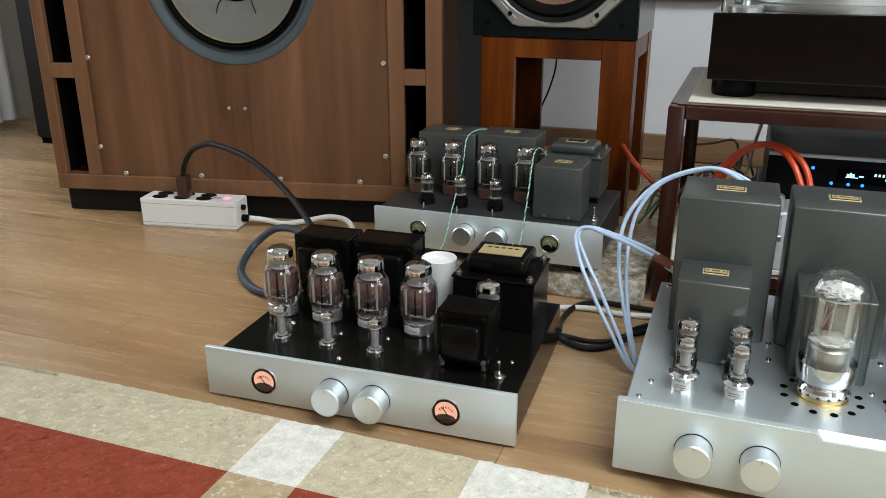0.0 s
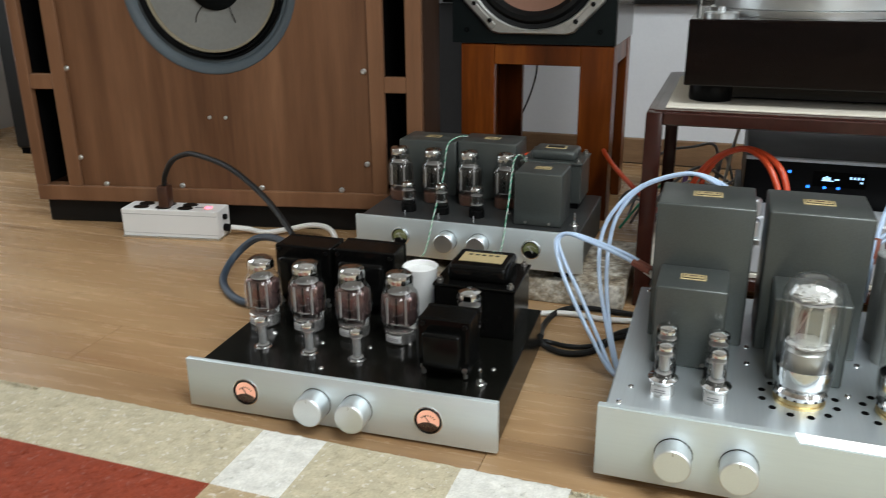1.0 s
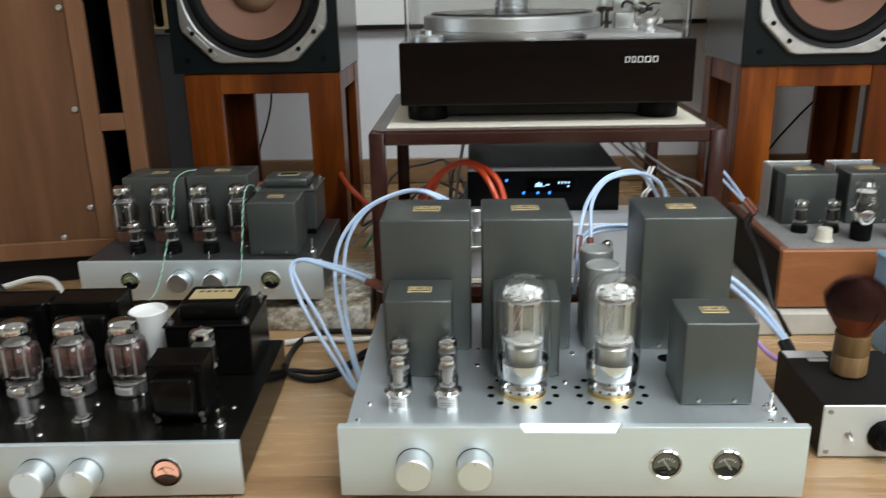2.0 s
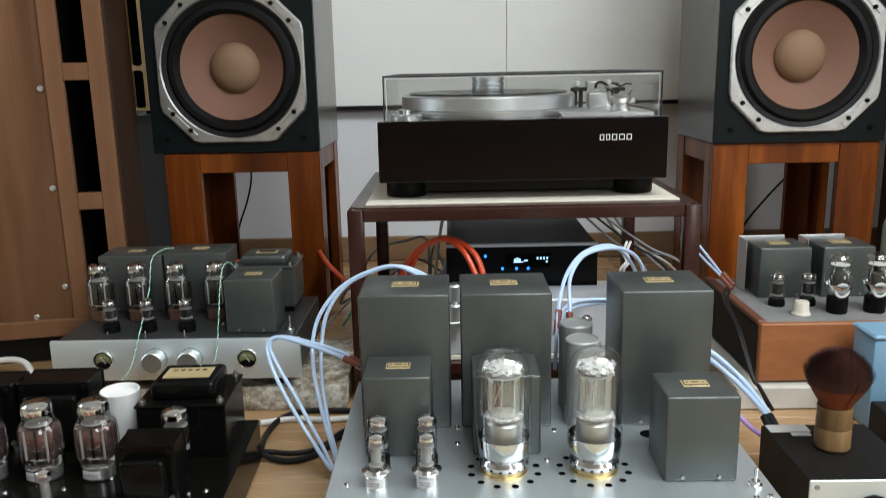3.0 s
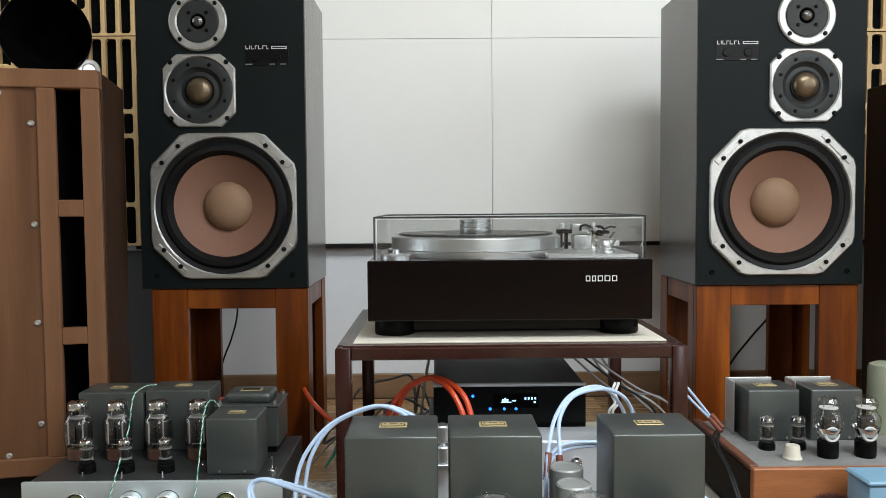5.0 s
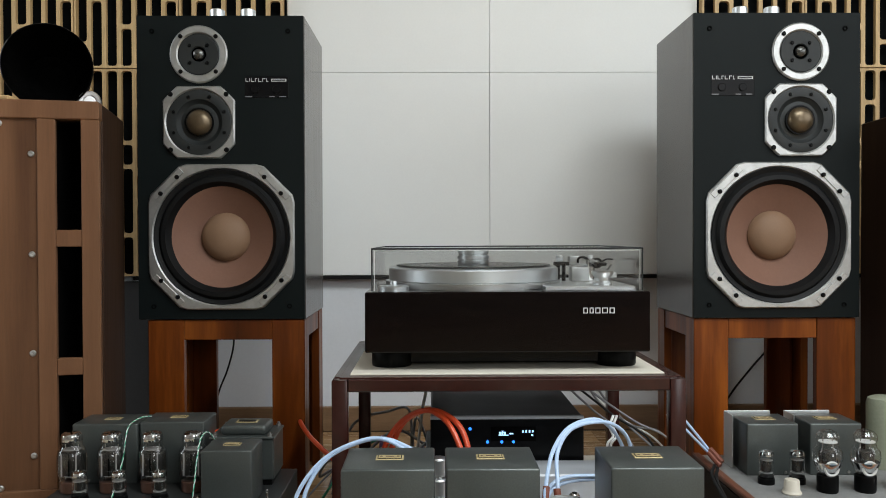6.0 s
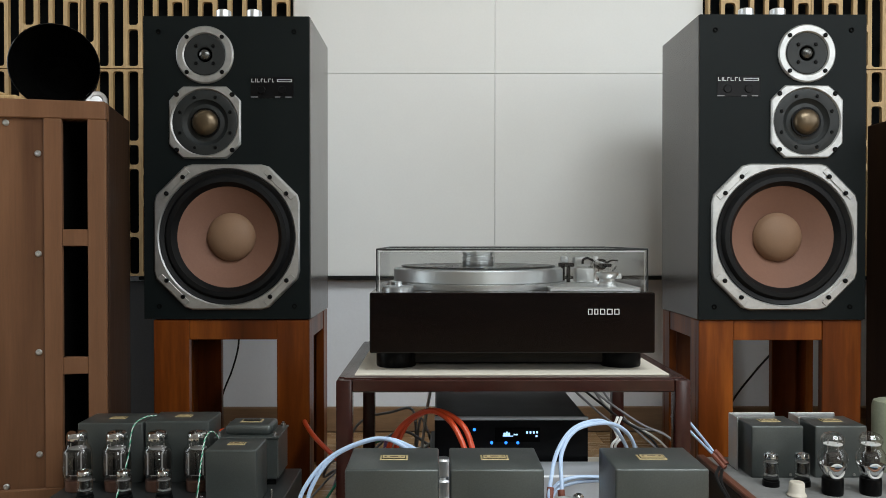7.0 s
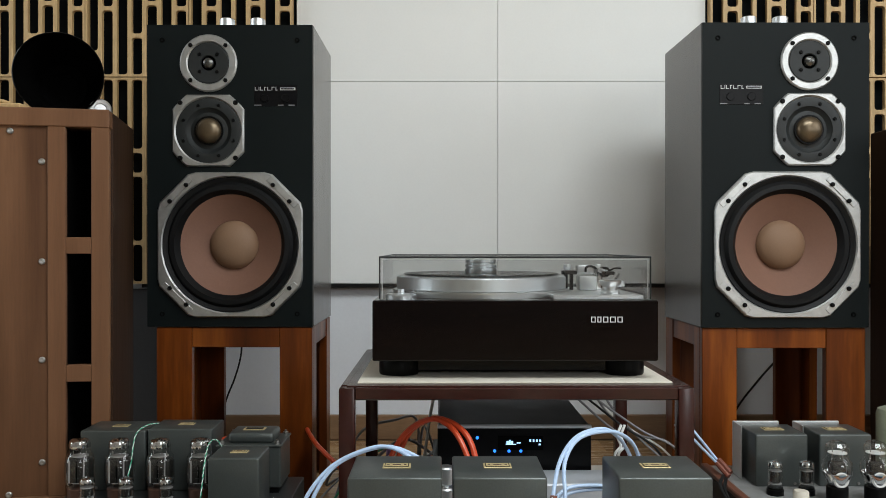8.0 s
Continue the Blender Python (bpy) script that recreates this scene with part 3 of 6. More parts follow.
    part("baffle", bm, M["walnut"], s, "brown walnut veneered baffle")
    drv = part("woofer", lathe([(0.1925, 0.0006), (0.191, 0.0022), (0.186, 0.0022), (0.176, -0.004), (0.171, -0.011), (0.164, -0.012)], 64, FRONT), M["blue_edge"], s, "large grey woofer in the baffle", (cx, 0.004, cz))
    part("surround", lathe([(0.164, -0.012), (0.162, -0.004), (0.158, -0.012), (0.155, -0.003), (0.151, -0.012), (0.148, -0.006), (0.144, -0.012)], 64, FRONT), M["rubber"], drv, "black corrugated edge")
    part("edge_ring", lathe([(0.1475, -0.0065), (0.1465, -0.0045), (0.1425, -0.0065), (0.1415, -0.0115)], 64, FRONT), M["tan_ring"], drv, "tan ring round the cone")
    part("cone", lathe([(0.1445, -0.0115), (0.12, -0.018), (0.085, -0.029), (0.06, -0.038)], 64, FRONT), M["grey_cone"], drv)
    part("dust_cap", lathe([(0.062, -0.037), (0.052, -0.024), (0.03, -0.014), (0, -0.01)], 40, FRONT), M["felt"], drv, "black dust cap")
    for sx in (-1, 1):
        part("lead_wire", tube([(sx * 0.03, 0.034, -0.052), (sx * 0.04, 0.024, -0.07), (sx * 0.045, 0.026, -0.088)], 0.001, 6), M["black_plastic"], drv)
    for x, z in ((-0.34, 0.361), (-0.34, 0.16), (-0.285, 0.099), (-0.1, 0.1), (0.088, 0.1), (0.272, 0.1), (0.332, 0.16), (0.332, 0.36), (0.332, 0.552), (0.332, 0.747), (-0.34, 0.552), (-0.34, 0.747), (0.275, 0.805), (0.088, 0.805), (-0.1, 0.805), (-0.285, 0.805)):
        screw(s, x, 0.003, z, 0.0062, "flange", 0.004)
    for x in (-0.019, 0.018):
        screw(s, x, 0.003, 0.257, 0.0042, "flange", 0.003)
    return s


left_corner = corner_speaker("large walnut corner loudspeaker with slotted ports, on a black plinth")
copy_thing(left_corner, pose(1.463, 1.737, 0, 0, 0, -2.0))

# round black horn lying on the corner loudspeaker
horn = thing("horn", "round black horn tweeter lying on the walnut loudspeaker", "horn", (-0.806, 1.77, 0.851), 21.0)
HR = 0.0865
part("flare", lathe([(HR, 0.0), (HR + 0.0012, -0.004), (HR - 0.001, -0.02), (HR * 0.95, -0.09), (0.066, -0.16), (0.03, -0.2)], 56, FRONT), M["black_plastic"], horn, at=(0, 0, HR + 0.0015))
part("throat", lathe([(HR - 0.0015, 0.0), (HR * 0.95, -0.02), (HR * 0.8, -0.09), (0.046, -0.15), (0.02, -0.19), (0, -0.19)], 56, FRONT), M["black_core"], horn, "glossy black inside of the horn", (0, 0, HR + 0.0015))
# black cap added so that the throat's depth stays dark
part("throat_end", lathe([(0.05, -0.142), (0.03, -0.165), (0, -0.17)], 32, FRONT), M["void"], horn, at=(0, 0, HR + 0.0015))
part("rim", lathe([(HR - 0.0016, 0.0), (HR - 0.0004, 0.0016), (HR + 0.0011, 0.0), (HR + 0.0003, -0.003)], 56, FRONT), M["black_core"], horn, "thin glossy rim", (0, 0, HR + 0.0015))
part("driver", disc(0.048, -0.27, -0.2, 32, 0.006, FRONT), M["alu"], horn, "silver compression driver", (0.02, 0, 0.075))
part("cradle", lathe([(0, 0.0), (0.012, 0.0), (0.014, 0.002), (0.021, 0.003), (0.023, 0.0), (0.023, -0.03), (0, -0.03)], 36, FRONT), M["alu"], horn, "round silver foot of the horn", (0.079, 0.03, 0.0235))
bm = box(-0.045, 0.045, -0.03, 0.03, 0, 0.009, 0.002)
box(-0.03, 0.012, -0.028, 0.026, 0.009, 0.017, 0.003, bm=bm)
solid("wood_block", bm, M["lattice"], "small light wooden block lying on the loudspeaker", "wood block", at=(-0.875, 1.69, 0.851))


# ---- three-way bookshelf loudspeakers on wooden stands ----
def driver_screws(parent, pts, y, r):
    for x, z in pts:
        screw(parent, x, y, z, r, "black_plastic", 0.004)


def opening(bm, x0, x1, z0, z1, cx, cz, r, y0, y1, seg=48):
    """A board in the xz plane from y0 back to y1 with a round hole through it."""
    def edge(a):
        c, t = math.cos(a), math.sin(a)
        k = min((x1 - cx) / c if c > 1e-6 else (x0 - cx) / c if c < -1e-6 else 9, (z1 - cz) / t if t > 1e-6 else (z0 - cz) / t if t < -1e-6 else 9)
        return cx + c * k, cz + t * k

    angles = sorted([2 * math.pi * k / seg for k in range(seg)] + [math.atan2(z - cz, x - cx) % (2 * math.pi) for x in (x0, x1) for z in (z0, z1)])
    rings = [[bm.verts.new((x, y1, z)) for x, z in map(edge, angles)], [bm.verts.new((x, y0, z)) for x, z in map(edge, angles)]]
    for y in (y0, y1):
        rings.append([bm.verts.new((cx + r * math.cos(a), y, cz + r * math.sin(a))) for a in angles])
    for a, b in zip(rings, rings[1:]):
        for k in range(len(angles)):
            j = (k + 1) % len(angles)
            bm.faces.new([a[k], a[j], b[j], b[k]])


def bookshelf_speaker(side, label, at, dx=0.0):
    s = thing("bookshelf_loudspeaker", label, "loudspeaker", at, 0.0, "three-way loudspeakers")
    w, h, d = 0.1875, 0.683, 0.30
    for sx in (-1, 1):
        x0, x1 = sorted((sx * w, sx * (w - 0.018)))
        part("side_panel", box(x0, x1, 0.006, d, 0.0, h, 0.002), M["side_vinyl"], s, "dark grey vinyl side")
    part("top_panel", box(-w + 0.018, w - 0.018, 0.006, d, h - 0.018, h - 0.0005), M["side_vinyl"], s)
    part("bottom_panel", box(-w + 0.018, w - 0.018, 0.006, d, 0.0005, 0.018), M["side_vinyl"], s)
    part("back_panel", box(-w + 0.018, w - 0.018, d - 0.012, d - 0.0005, 0.018, h - 0.018), M["void"], s)
    bm = bmesh.new()
    for z0, z1, hx, hz, hr in ((0.0015, 0.359, dx + side * 0.002, 0.186, 0.15), (0.359, 0.5295, dx + side * -0.047, 0.4428, 0.07), (0.5295, h - 0.0015, dx + side * -0.047, 0.5945, 0.045)):
        opening(bm, -w + 0.0015, w - 0.0015, z0, z1, hx, hz, hr, 0.0, 0.016)
    bmesh.ops.remove_doubles(bm, verts=bm.verts[:], dist=0.0002)
    part("baffle", bm, M["baffle"], s, "matt black front baffle")
    part("baffle_edge", box(-w + 0.0025, w - 0.0025, 0.001, 0.0058, h - 0.002, h - 0.0012), M["baffle"], s)
    # woofer
    wf = part("woofer", plate_with_hole(octagon(0.163, 0.073), 0.152, 0.009), M["flange"], s, "brown cone woofer in an octagonal cast frame", (dx + side * 0.002, 0, 0.186))
    part("surround", lathe([(0.1525, 0.004), (0.15, 0.0075), (0.141, 0.004), (0.134, 0.012), (0.124, 0.0125), (0.116, 0.001), (0.113, -0.004)], 64, FRONT), M["rubber"], wf, "black rubber roll edge")
    part("cone", lathe([(0.1145, -0.002), (0.09, -0.016), (0.06, -0.034), (0.052, -0.037)], 64, FRONT), M["cone"], wf)
    part("dust_cap", lathe([(0.0555, -0.034), (0.054, -0.028), (0.045, -0.018), (0.03, -0.0105), (0.015, -0.007), (0, -0.006)], 48, FRONT), M["cap_brown"], wf, "tan domed dust cap")
    for k in range(4):
        for da in (-9, 9):
            a = radians(45 + 90 * k + da)
            screw(wf, 0.1655 * math.cos(a), -0.0105, 0.1655 * math.sin(a), 0.0052, "black_plastic", 0.005)
        a = radians(45 + 90 * k)
        pad = bmesh.new()
        box(-0.044, 0.044, -0.0108, -0.0085, -0.006, 0.0085, 0.0008, bm=pad)
        part("clamp_pad", pad, M["flange"], wf, at=(0.1665 * math.cos(a), 0, 0.1665 * math.sin(a)), turn=Matrix.Rotation(radians(90) - a, 4, "Y"))
    # midrange
    md = part("midrange", plate_with_hole(octagon(0.0805, 0.031), 0.073, 0.008), M["flange"], s, "midrange dome in a silver frame", (dx + side * -0.047, 0, 0.4428))
    part("faceplate", lathe([(0.0735, 0.004), (0.07, 0.0055), (0.052, 0.004), (0.05, 0.001), (0.042, -0.004), (0.0295, -0.002)], 48, FRONT), M["dark_dome"], md)
    part("dome", lathe([(0.0295, 0.0), (0.028, 0.007), (0.0225, 0.013), (0.013, 0.017), (0, 0.0185)], 40, FRONT), M["copper_dome"], md, "bronze dome")
    part("dome_ring", lathe([(0.033, 0.0), (0.033, 0.003), (0.029, 0.003), (0.029, 0.0)], 40, FRONT), M["black_plastic"], md)
    for k in range(8):
        a = radians(22.5 + 45 * k)
        screw(md, 0.061 * math.cos(a), -0.0045, 0.061 * math.sin(a), 0.004, "black_plastic", 0.003)
    driver_screws(md, [(sx * 0.062, sz * 0.062) for sx in (-1, 1) for sz in (-1, 1)], -0.008, 0.0055)
    # tweeter
    tw = part("tweeter", plate_with_hole(lambda a: 0.0645, 0.0465, 0.007), M["flange"], s, "round tweeter in a silver ring", (dx + side * -0.047, 0, 0.5945))
    part("faceplate", lathe([(0.0467, 0.003), (0.044, 0.005), (0.018, 0.0045), (0.016, 0.002)], 40, FRONT), M["dark_dome"], tw)
    part("dome", lathe([(0.0125, 0.002), (0.011, 0.007), (0.006, 0.0105), (0, 0.0115)], 24, FRONT), M["tweeter_dome"], tw, "dark metal dome")
    for k in range(4):
        a = radians(45 + 90 * k)
        screw(tw, 0.0275 * math.cos(a), -0.0048, 0.0275 * math.sin(a), 0.0042, "black_plastic", 0.003)
        screw(tw, 0.0555 * math.cos(a), -0.007, 0.0555 * math.sin(a), 0.0048, "black_plastic", 0.004)
    # control plate with the maker's mark as plain bars
    ctl = part("control_plate", box(-0.0485, 0.0485, -0.0012, 0.001, -0.03, 0.018, 0.0006), M["black_plate"], s, at=(dx + side * 0.1035, 0, 0.528))
    x = -0.0465
    for k, width in enumerate((0.0082, 0.003, 0.0085, 0.0068, 0.0092, 0.0085, 0.0062)):
        part("logo_bar", box(x, x + 0.0013, -0.002, -0.001, 0.0055, 0.0135), M["white_print"], ctl)
        if width > 0.004:
            part("logo_bar", box(x + 0.0013, x + width - 0.002, -0.002, -0.001, *((0.0122, 0.0135) if k % 2 else (0.0055, 0.0068))), M["white_print"], ctl)
        x += width + 0.0004
    part("model_bar", box(0.0105, 0.0445, -0.002, -0.001, 0.006, 0.012), M["white_print"], ctl)
    part("model_bar", box(0.0125, 0.0425, -0.0028, -0.0018, 0.0077, 0.0103), M["black_plate"], ctl)
    for x, width in ((-0.04, 0.016), (0.012, 0.012), (0.036, 0.014)):
        part("scale_bar", box(x - width / 2, x + width / 2, -0.002, -0.001, -0.0285, -0.0265), M["cable_grey"], ctl)
    for x in (-0.025, 0.022):
        part("level_knob", disc(0.009, 0, 0.003, 20, 0.001, FRONT), M["black_plate"], ctl, at=(x, -0.001, -0.012))
    for sx in (-1, 1):
        part("grille_socket", lathe([(0.0055, 0.0), (0.0055, 0.002), (0.003, 0.002), (0.003, -0.003), (0, -0.003)], 14, FRONT), M["void"], s, at=(sx * 0.152, 0, 0.647))
        part("grille_socket", lathe([(0.0055, 0.0), (0.0055, 0.002), (0.003, 0.002), (0.003, -0.003), (0, -0.003)], 14, FRONT), M["void"], s, at=(sx * 0.152, 0, 0.03))
    return s


def wooden_stand(label, at, width, left, right):
    """An open stool-like stand: four corner legs of two boards and four rails."""
    s = thing("speaker_stand", label, "speaker stand", at, 0.0, "wooden speaker stands")
    w, h, d, t = width / 2, 0.398, 0.295, 0.02
    part("top_board", box(-w + t + 0.001, w - t - 0.001, t + 0.001, d - t - 0.001, h - 0.014, h, 0.001), M["stand_wood"], s)
    for y0 in (0.0, d - t):
        part("rail", box(-w + left, w - right, y0 + 0.002, y0 + t - 0.001, h - 0.045, h - 0.0005, 0.001), M["stand_wood"], s)
    for sx in (-1, 1):
        x0, x1 = sorted((sx * w, sx * (w - t)))
        part("rail", box(x0 + 0.002, x1 - 0.002, 0.062, d - 0.062, h - 0.045, h - 0.0005, 0.001), M["stand_wood"], s)
        broad = left if sx < 0 else right
        for y0 in (0.0, d - t):
            x0, x1 = sorted((sx * w, sx * (w - broad)))
            leg = box(x0, x1, y0, y0 + t, 0, h, 0.0015)
            xs = sorted((sx * w, sx * (w - t)))
            ys = (t, 0.062) if y0 == 0 else (d - 0.062, d - t)
            box(xs[0], xs[1], ys[0], ys[1], 0, h, 0.0015, bm=leg)
            part("leg", leg, M["stand_wood"], s)
    return s


wooden_stand("reddish-brown stained pine speaker stand with open sides", (-0.479, 1.917, 0), 0.352, 0.08, 0.074)
wooden_stand("reddish-brown stained pine speaker stand with open sides", (0.756, 1.897, 0), 0.366, 0.078, 0.088)
bookshelf_speaker(1, "black three-way loudspeaker with brown woofer on a wooden stand", (-0.488, 1.913, 0.399))
bookshelf_speaker(-1, "black three-way loudspeaker with brown woofer on a wooden stand", (0.757, 1.89, 0.399), 0.004)
for x, y in ((-0.516, 2.0), (-0.444, 2.0), (0.707, 1.98), (0.781, 1.98)):
    c = thing("tweeter_can", "small brushed silver can standing on the black loudspeaker", "super tweeter", (x, y, 1.082), group="silver cans on the loudspeakers")
    part("body", disc(0.0175, 0, 0.034, 28, 0.001), M["alu_knob"], c)
    part("cap", disc(0.015, 0.034, 0.0355, 28, 0.0005), M["steel"], c)

# ---- steel rack ----
rack = thing("equipment_rack", "maroon-brown tubular steel rack holding the record player", "rack", (0.1145, 1.435, 0))
RW, RD, RH, RT = 0.298, 0.52, 0.345, 0.027
for sx in (-1, 1):
    for y0 in (0.0, RD - RT):
        x0, x1 = sorted((sx * RW, sx * (RW - RT)))
        part("leg", box(x0, x1, y0, y0 + RT, 0, RH - 0.001, 0.003, 2), M["rack_paint"], rack)
    x0, x1 = sorted((sx * RW, sx * (RW - RT)))
    for z in (RH - 0.021, 0.05):
        part("side_rail", box(x0 + 0.0005, x1 - 0.0005, RT, RD - RT, z, z + 0.021, 0.002), M["rack_paint"], rack)
for y0 in (0.0, RD - RT):
    for z in (RH - 0.0215, 0.05):
        part("cross_rail", box(-RW + RT, RW - RT, y0 + 0.0005, y0 + RT - 0.0005, z, z + 0.021, 0.002), M["rack_paint"], rack)
part("top_panel", box(-RW + 0.012, RW - 0.012, 0.012, RD - 0.012, RH - 0.012, RH + 0.0015, 0.001), M["rack_paint"], rack)
part("shelf", box(-RW + 0.012, RW - 0.012, 0.012, RD - 0.012, 0.0712, 0.079, 0.001), M["mat_board"], rack, "cream board on the lower shelf")
solid("mat_board", box(-0.155, 0.384, 1.465, 1.85, 0.3466, 0.3496, 0.0008), M["mat_board"], "thin cream board lying on the steel rack", "board")

# ---- record player ----
tt = thing("record_player", "dark rosewood record player with a clear dust cover", "record player", (0.1165, 1.483, 0.3497))
part("plinth", box(-0.2475, 0.2475, 0.0, 0.39, 0.033, 0.138, 0.002), M["rosewood"], tt, "glossy dark rosewood plinth")
# dark block added under the plinth for the deep shade on the mat
part("base_board", box(-0.225, 0.225, 0.07, 0.37, 0.005, 0.033, 0.002), M["rosewood"], tt)
part("base_lip", box(-0.163, 0.163, 0.0668, 0.0698, 0.0255, 0.0285, 0.0006), M["brown_base"], tt, "thin brown strip under the plinth")
for sx in (-1, 1):
    for y in (0.08, 0.32):
        part("foot", lathe([(0, 0), (0.035, 0), (0.0365, 0.003), (0.0365, 0.027), (0.034, 0.0335), (0, 0.0335)], 28), M["black_plastic"], tt, at=(sx * 0.205, y, 0))
pl = part("platter", lathe([(0, 0.15), (0.164, 0.15), (0.1655, 0.1515), (0.1655, 0.172), (0.164, 0.174), (0.155, 0.1755), (0, 0.176)], 96), M["alu_knob"], tt, "silver cast platter", (-0.05, 0.198, 0))
part("rim_band", lathe([(0.1605, 0.1385), (0.172, 0.1385), (0.1725, 0.149), (0.16, 0.1495)], 72), M["alu"], tt, at=(-0.05, 0.198, 0))
part("record", lathe([(0, 0.1765), (0.1505, 0.1765), (0.1515, 0.178), (0.1505, 0.1795), (0.05, 0.179), (0, 0.179)], 72), M["vinyl"], pl, "black vinyl record")
cl = part("clamp", lathe([(0, 0.179), (0.03, 0.179), (0.031, 0.181), (0.031, 0.187), (0.029, 0.188), (0.029, 0.190), (0.031, 0.191), (0.031, 0.196), (0.0285, 0.1975), (0.0285, 0.2), (0.0305, 0.201), (0.0305, 0.206), (0.028, 0.2075), (0, 0.2075)], 40), M["alu_knob"], pl, "ribbed silver record clamp")
part("start_dial", lathe([(0, 0.138), (0.0275, 0.138), (0.0275, 0.145), (0.025, 0.147), (0.007, 0.148), (0.006, 0.155), (0, 0.155)], 32), M["alu_knob"], tt, at=(-0.2, 0.05, 0))
part("arm_board", box(0.07, 0.23, 0.03, 0.33, 0.138, 0.1455, 0.001), M["alu"], tt, "silver arm board")
arm = part("tonearm_base", box(-0.047, -0.012, -0.02, 0.016, 0.1455, 0.174, 0.003, 2), M["flange"], tt, "silver tonearm base", (0.188, 0.2, 0))
part("pillar", disc(0.012, 0.1455, 0.186, 24, 0.001), M["chrome"], arm, at=(-0.004, 0.03, 0))
part("arm_tube", tube([(-0.004, 0.12, 0.186), (-0.006, 0.02, 0.188), (-0.016, -0.06, 0.187), (-0.014, -0.12, 0.184)], 0.0045, 10), M["chrome"], arm)
part("headshell", box(-0.023, -0.005, -0.15, -0.118, 0.1805, 0.1865, 0.0015), M["black_plastic"], arm, "black headshell")
part("counterweight", disc(0.0105, -0.012, 0.012, 24, 0.002, FRONT), M["black_plastic"], arm, "black counterweight", at=(0.003, -0.012, 0.1815))
part("yoke", box(-0.05, -0.016, -0.014, 0.01, 0.1775, 0.1955, 0.003, 2), M["flange"], arm, "grey metal bearing yoke")
part("bearing_ring", tube([(-0.034, -0.018, 0.182), (-0.033, -0.018, 0.19), (-0.025, -0.018, 0.1935), (-0.016, -0.018, 0.19), (-0.008, -0.018, 0.185)], 0.0024, 8), M["black_plastic"], arm)
part("finger_lift", tube([(0.009, -0.014, 0.184), (0.016, -0.014, 0.1855), (0.024, -0.014, 0.189), (0.036, -0.014, 0.1885)], 0.0016, 8), M["black_plastic"], arm)
part("arm_lift", box(-0.073, -0.06, 0.0, 0.014, 0.184, 0.1965, 0.002), M["alu_knob"], arm)
for xx in (-0.068, -0.008):
    part("lock_screw", disc(0.0045, 0.0, 0.006, 14, 0.001), M["white_plastic"], arm, at=(xx, -0.012, 0.191))
part("rest_bracket", box(-0.079, -0.049, -0.012, 0.004, 0.1765, 0.184, 0.001), M["black_plastic"], arm)
for xx in (-0.071, -0.06):
    part("arm_rest", disc(0.004, 0.146, 0.1775, 12, 0.0005), M["black_plastic"], arm, at=(xx, -0.006, 0))
part("height_dial", lathe([(0, 0.1455), (0.0165, 0.1455), (0.017, 0.149), (0.013, 0.153), (0.0135, 0.158), (0.0195, 0.165), (0.0205, 0.1695), (0.0185, 0.171), (0.0165, 0.169), (0, 0.168)], 36), M["alu"], tt, "flared silver dial", (0.179, 0.07, 0))
part("dial_lever", box(0.012, 0.026, -0.004, 0.004, 0.158, 0.168, 0.002), M["alu_knob"], tt, at=(0.179, 0.07, 0))
cover = bmesh.new()
cx0, cx1, cy0, cy1, cz0, cz1, ct = -0.236, 0.238, 0.016, 0.375, 0.139, 0.213, 0.003
box(cx0, cx1, cy0, cy1, cz0, cz1, bm=cover)
bmesh.ops.delete(cover, geom=[fc for fc in cover.faces if fc.calc_center_median().z < cz0 + 0.001], context="FACES_ONLY")
bmesh.ops.solidify(cover, geom=cover.faces[:], thickness=ct)
cov = part("dust_cover", cover, M["smoke"], tt, "clear acrylic dust cover", smooth=False)
bm = bmesh.new()
for p, q in (((cx0, cy0, cz1), (cx1, cy0, cz1)), ((cx0, cy0, cz1), (cx0, cy1, cz1)), ((cx1, cy0, cz1), (cx1, cy1, cz1)), ((cx0, cy1, cz1), (cx1, cy1, cz1)), ((cx0, cy0, cz0), (cx0, cy0, cz1)), ((cx1, cy0, cz0), (cx1, cy0, cz1))):
    tube([p, ((p[0] + q[0]) / 2, (p[1] + q[1]) / 2, (p[2] + q[2]) / 2), q], 0.0015, 6, 2, bm)
part("cover_edge", bm, M["dark_dome"], cov, "dark edge of the acrylic")
# thin bright lines draw a highlight along the cover's inner edges
bm = bmesh.new()
for p, q in (((cx0 + 0.004, cy0 + 0.002, cz1 - 0.0038), (cx1 - 0.004, cy0 + 0.002, cz1 - 0.0038)), ((cx1 - 0.004, cy0 + 0.002, cz0), (cx1 - 0.004, cy0 + 0.002, cz1 - 0.004)), ((cx0 + 0.004, cy0 + 0.002, cz0), (cx0 + 0.004, cy0 + 0.002, cz1 - 0.004))):
    tube([p, ((p[0] + q[0]) / 2, (p[1] + q[1]) / 2, (p[2] + q[2]) / 2), q], 0.0008, 6, 2, bm)
part("cover_bevel", bm, M["cut_edge"], cov, "bright lines added as the acrylic's edge highlight")
x = 0.131
for width in (0.0105, 0.0095, 0.0115, 0.0125, 0.0115):
    for u0, u1, w0, w1 in ((0, 0.0016, 0.1, 0.11), (0.0016, width - 0.0042, 0.1086, 0.11), (0.0016, width - 0.0042, 0.1, 0.1014), (width - 0.0042, width - 0.0026, 0.1, 0.11)):
        part("logo_bar", box(x + u0, x + u1, -0.001, 0.0005, w0, w1), M["white_print"], tt)
    x += width + 0.0004

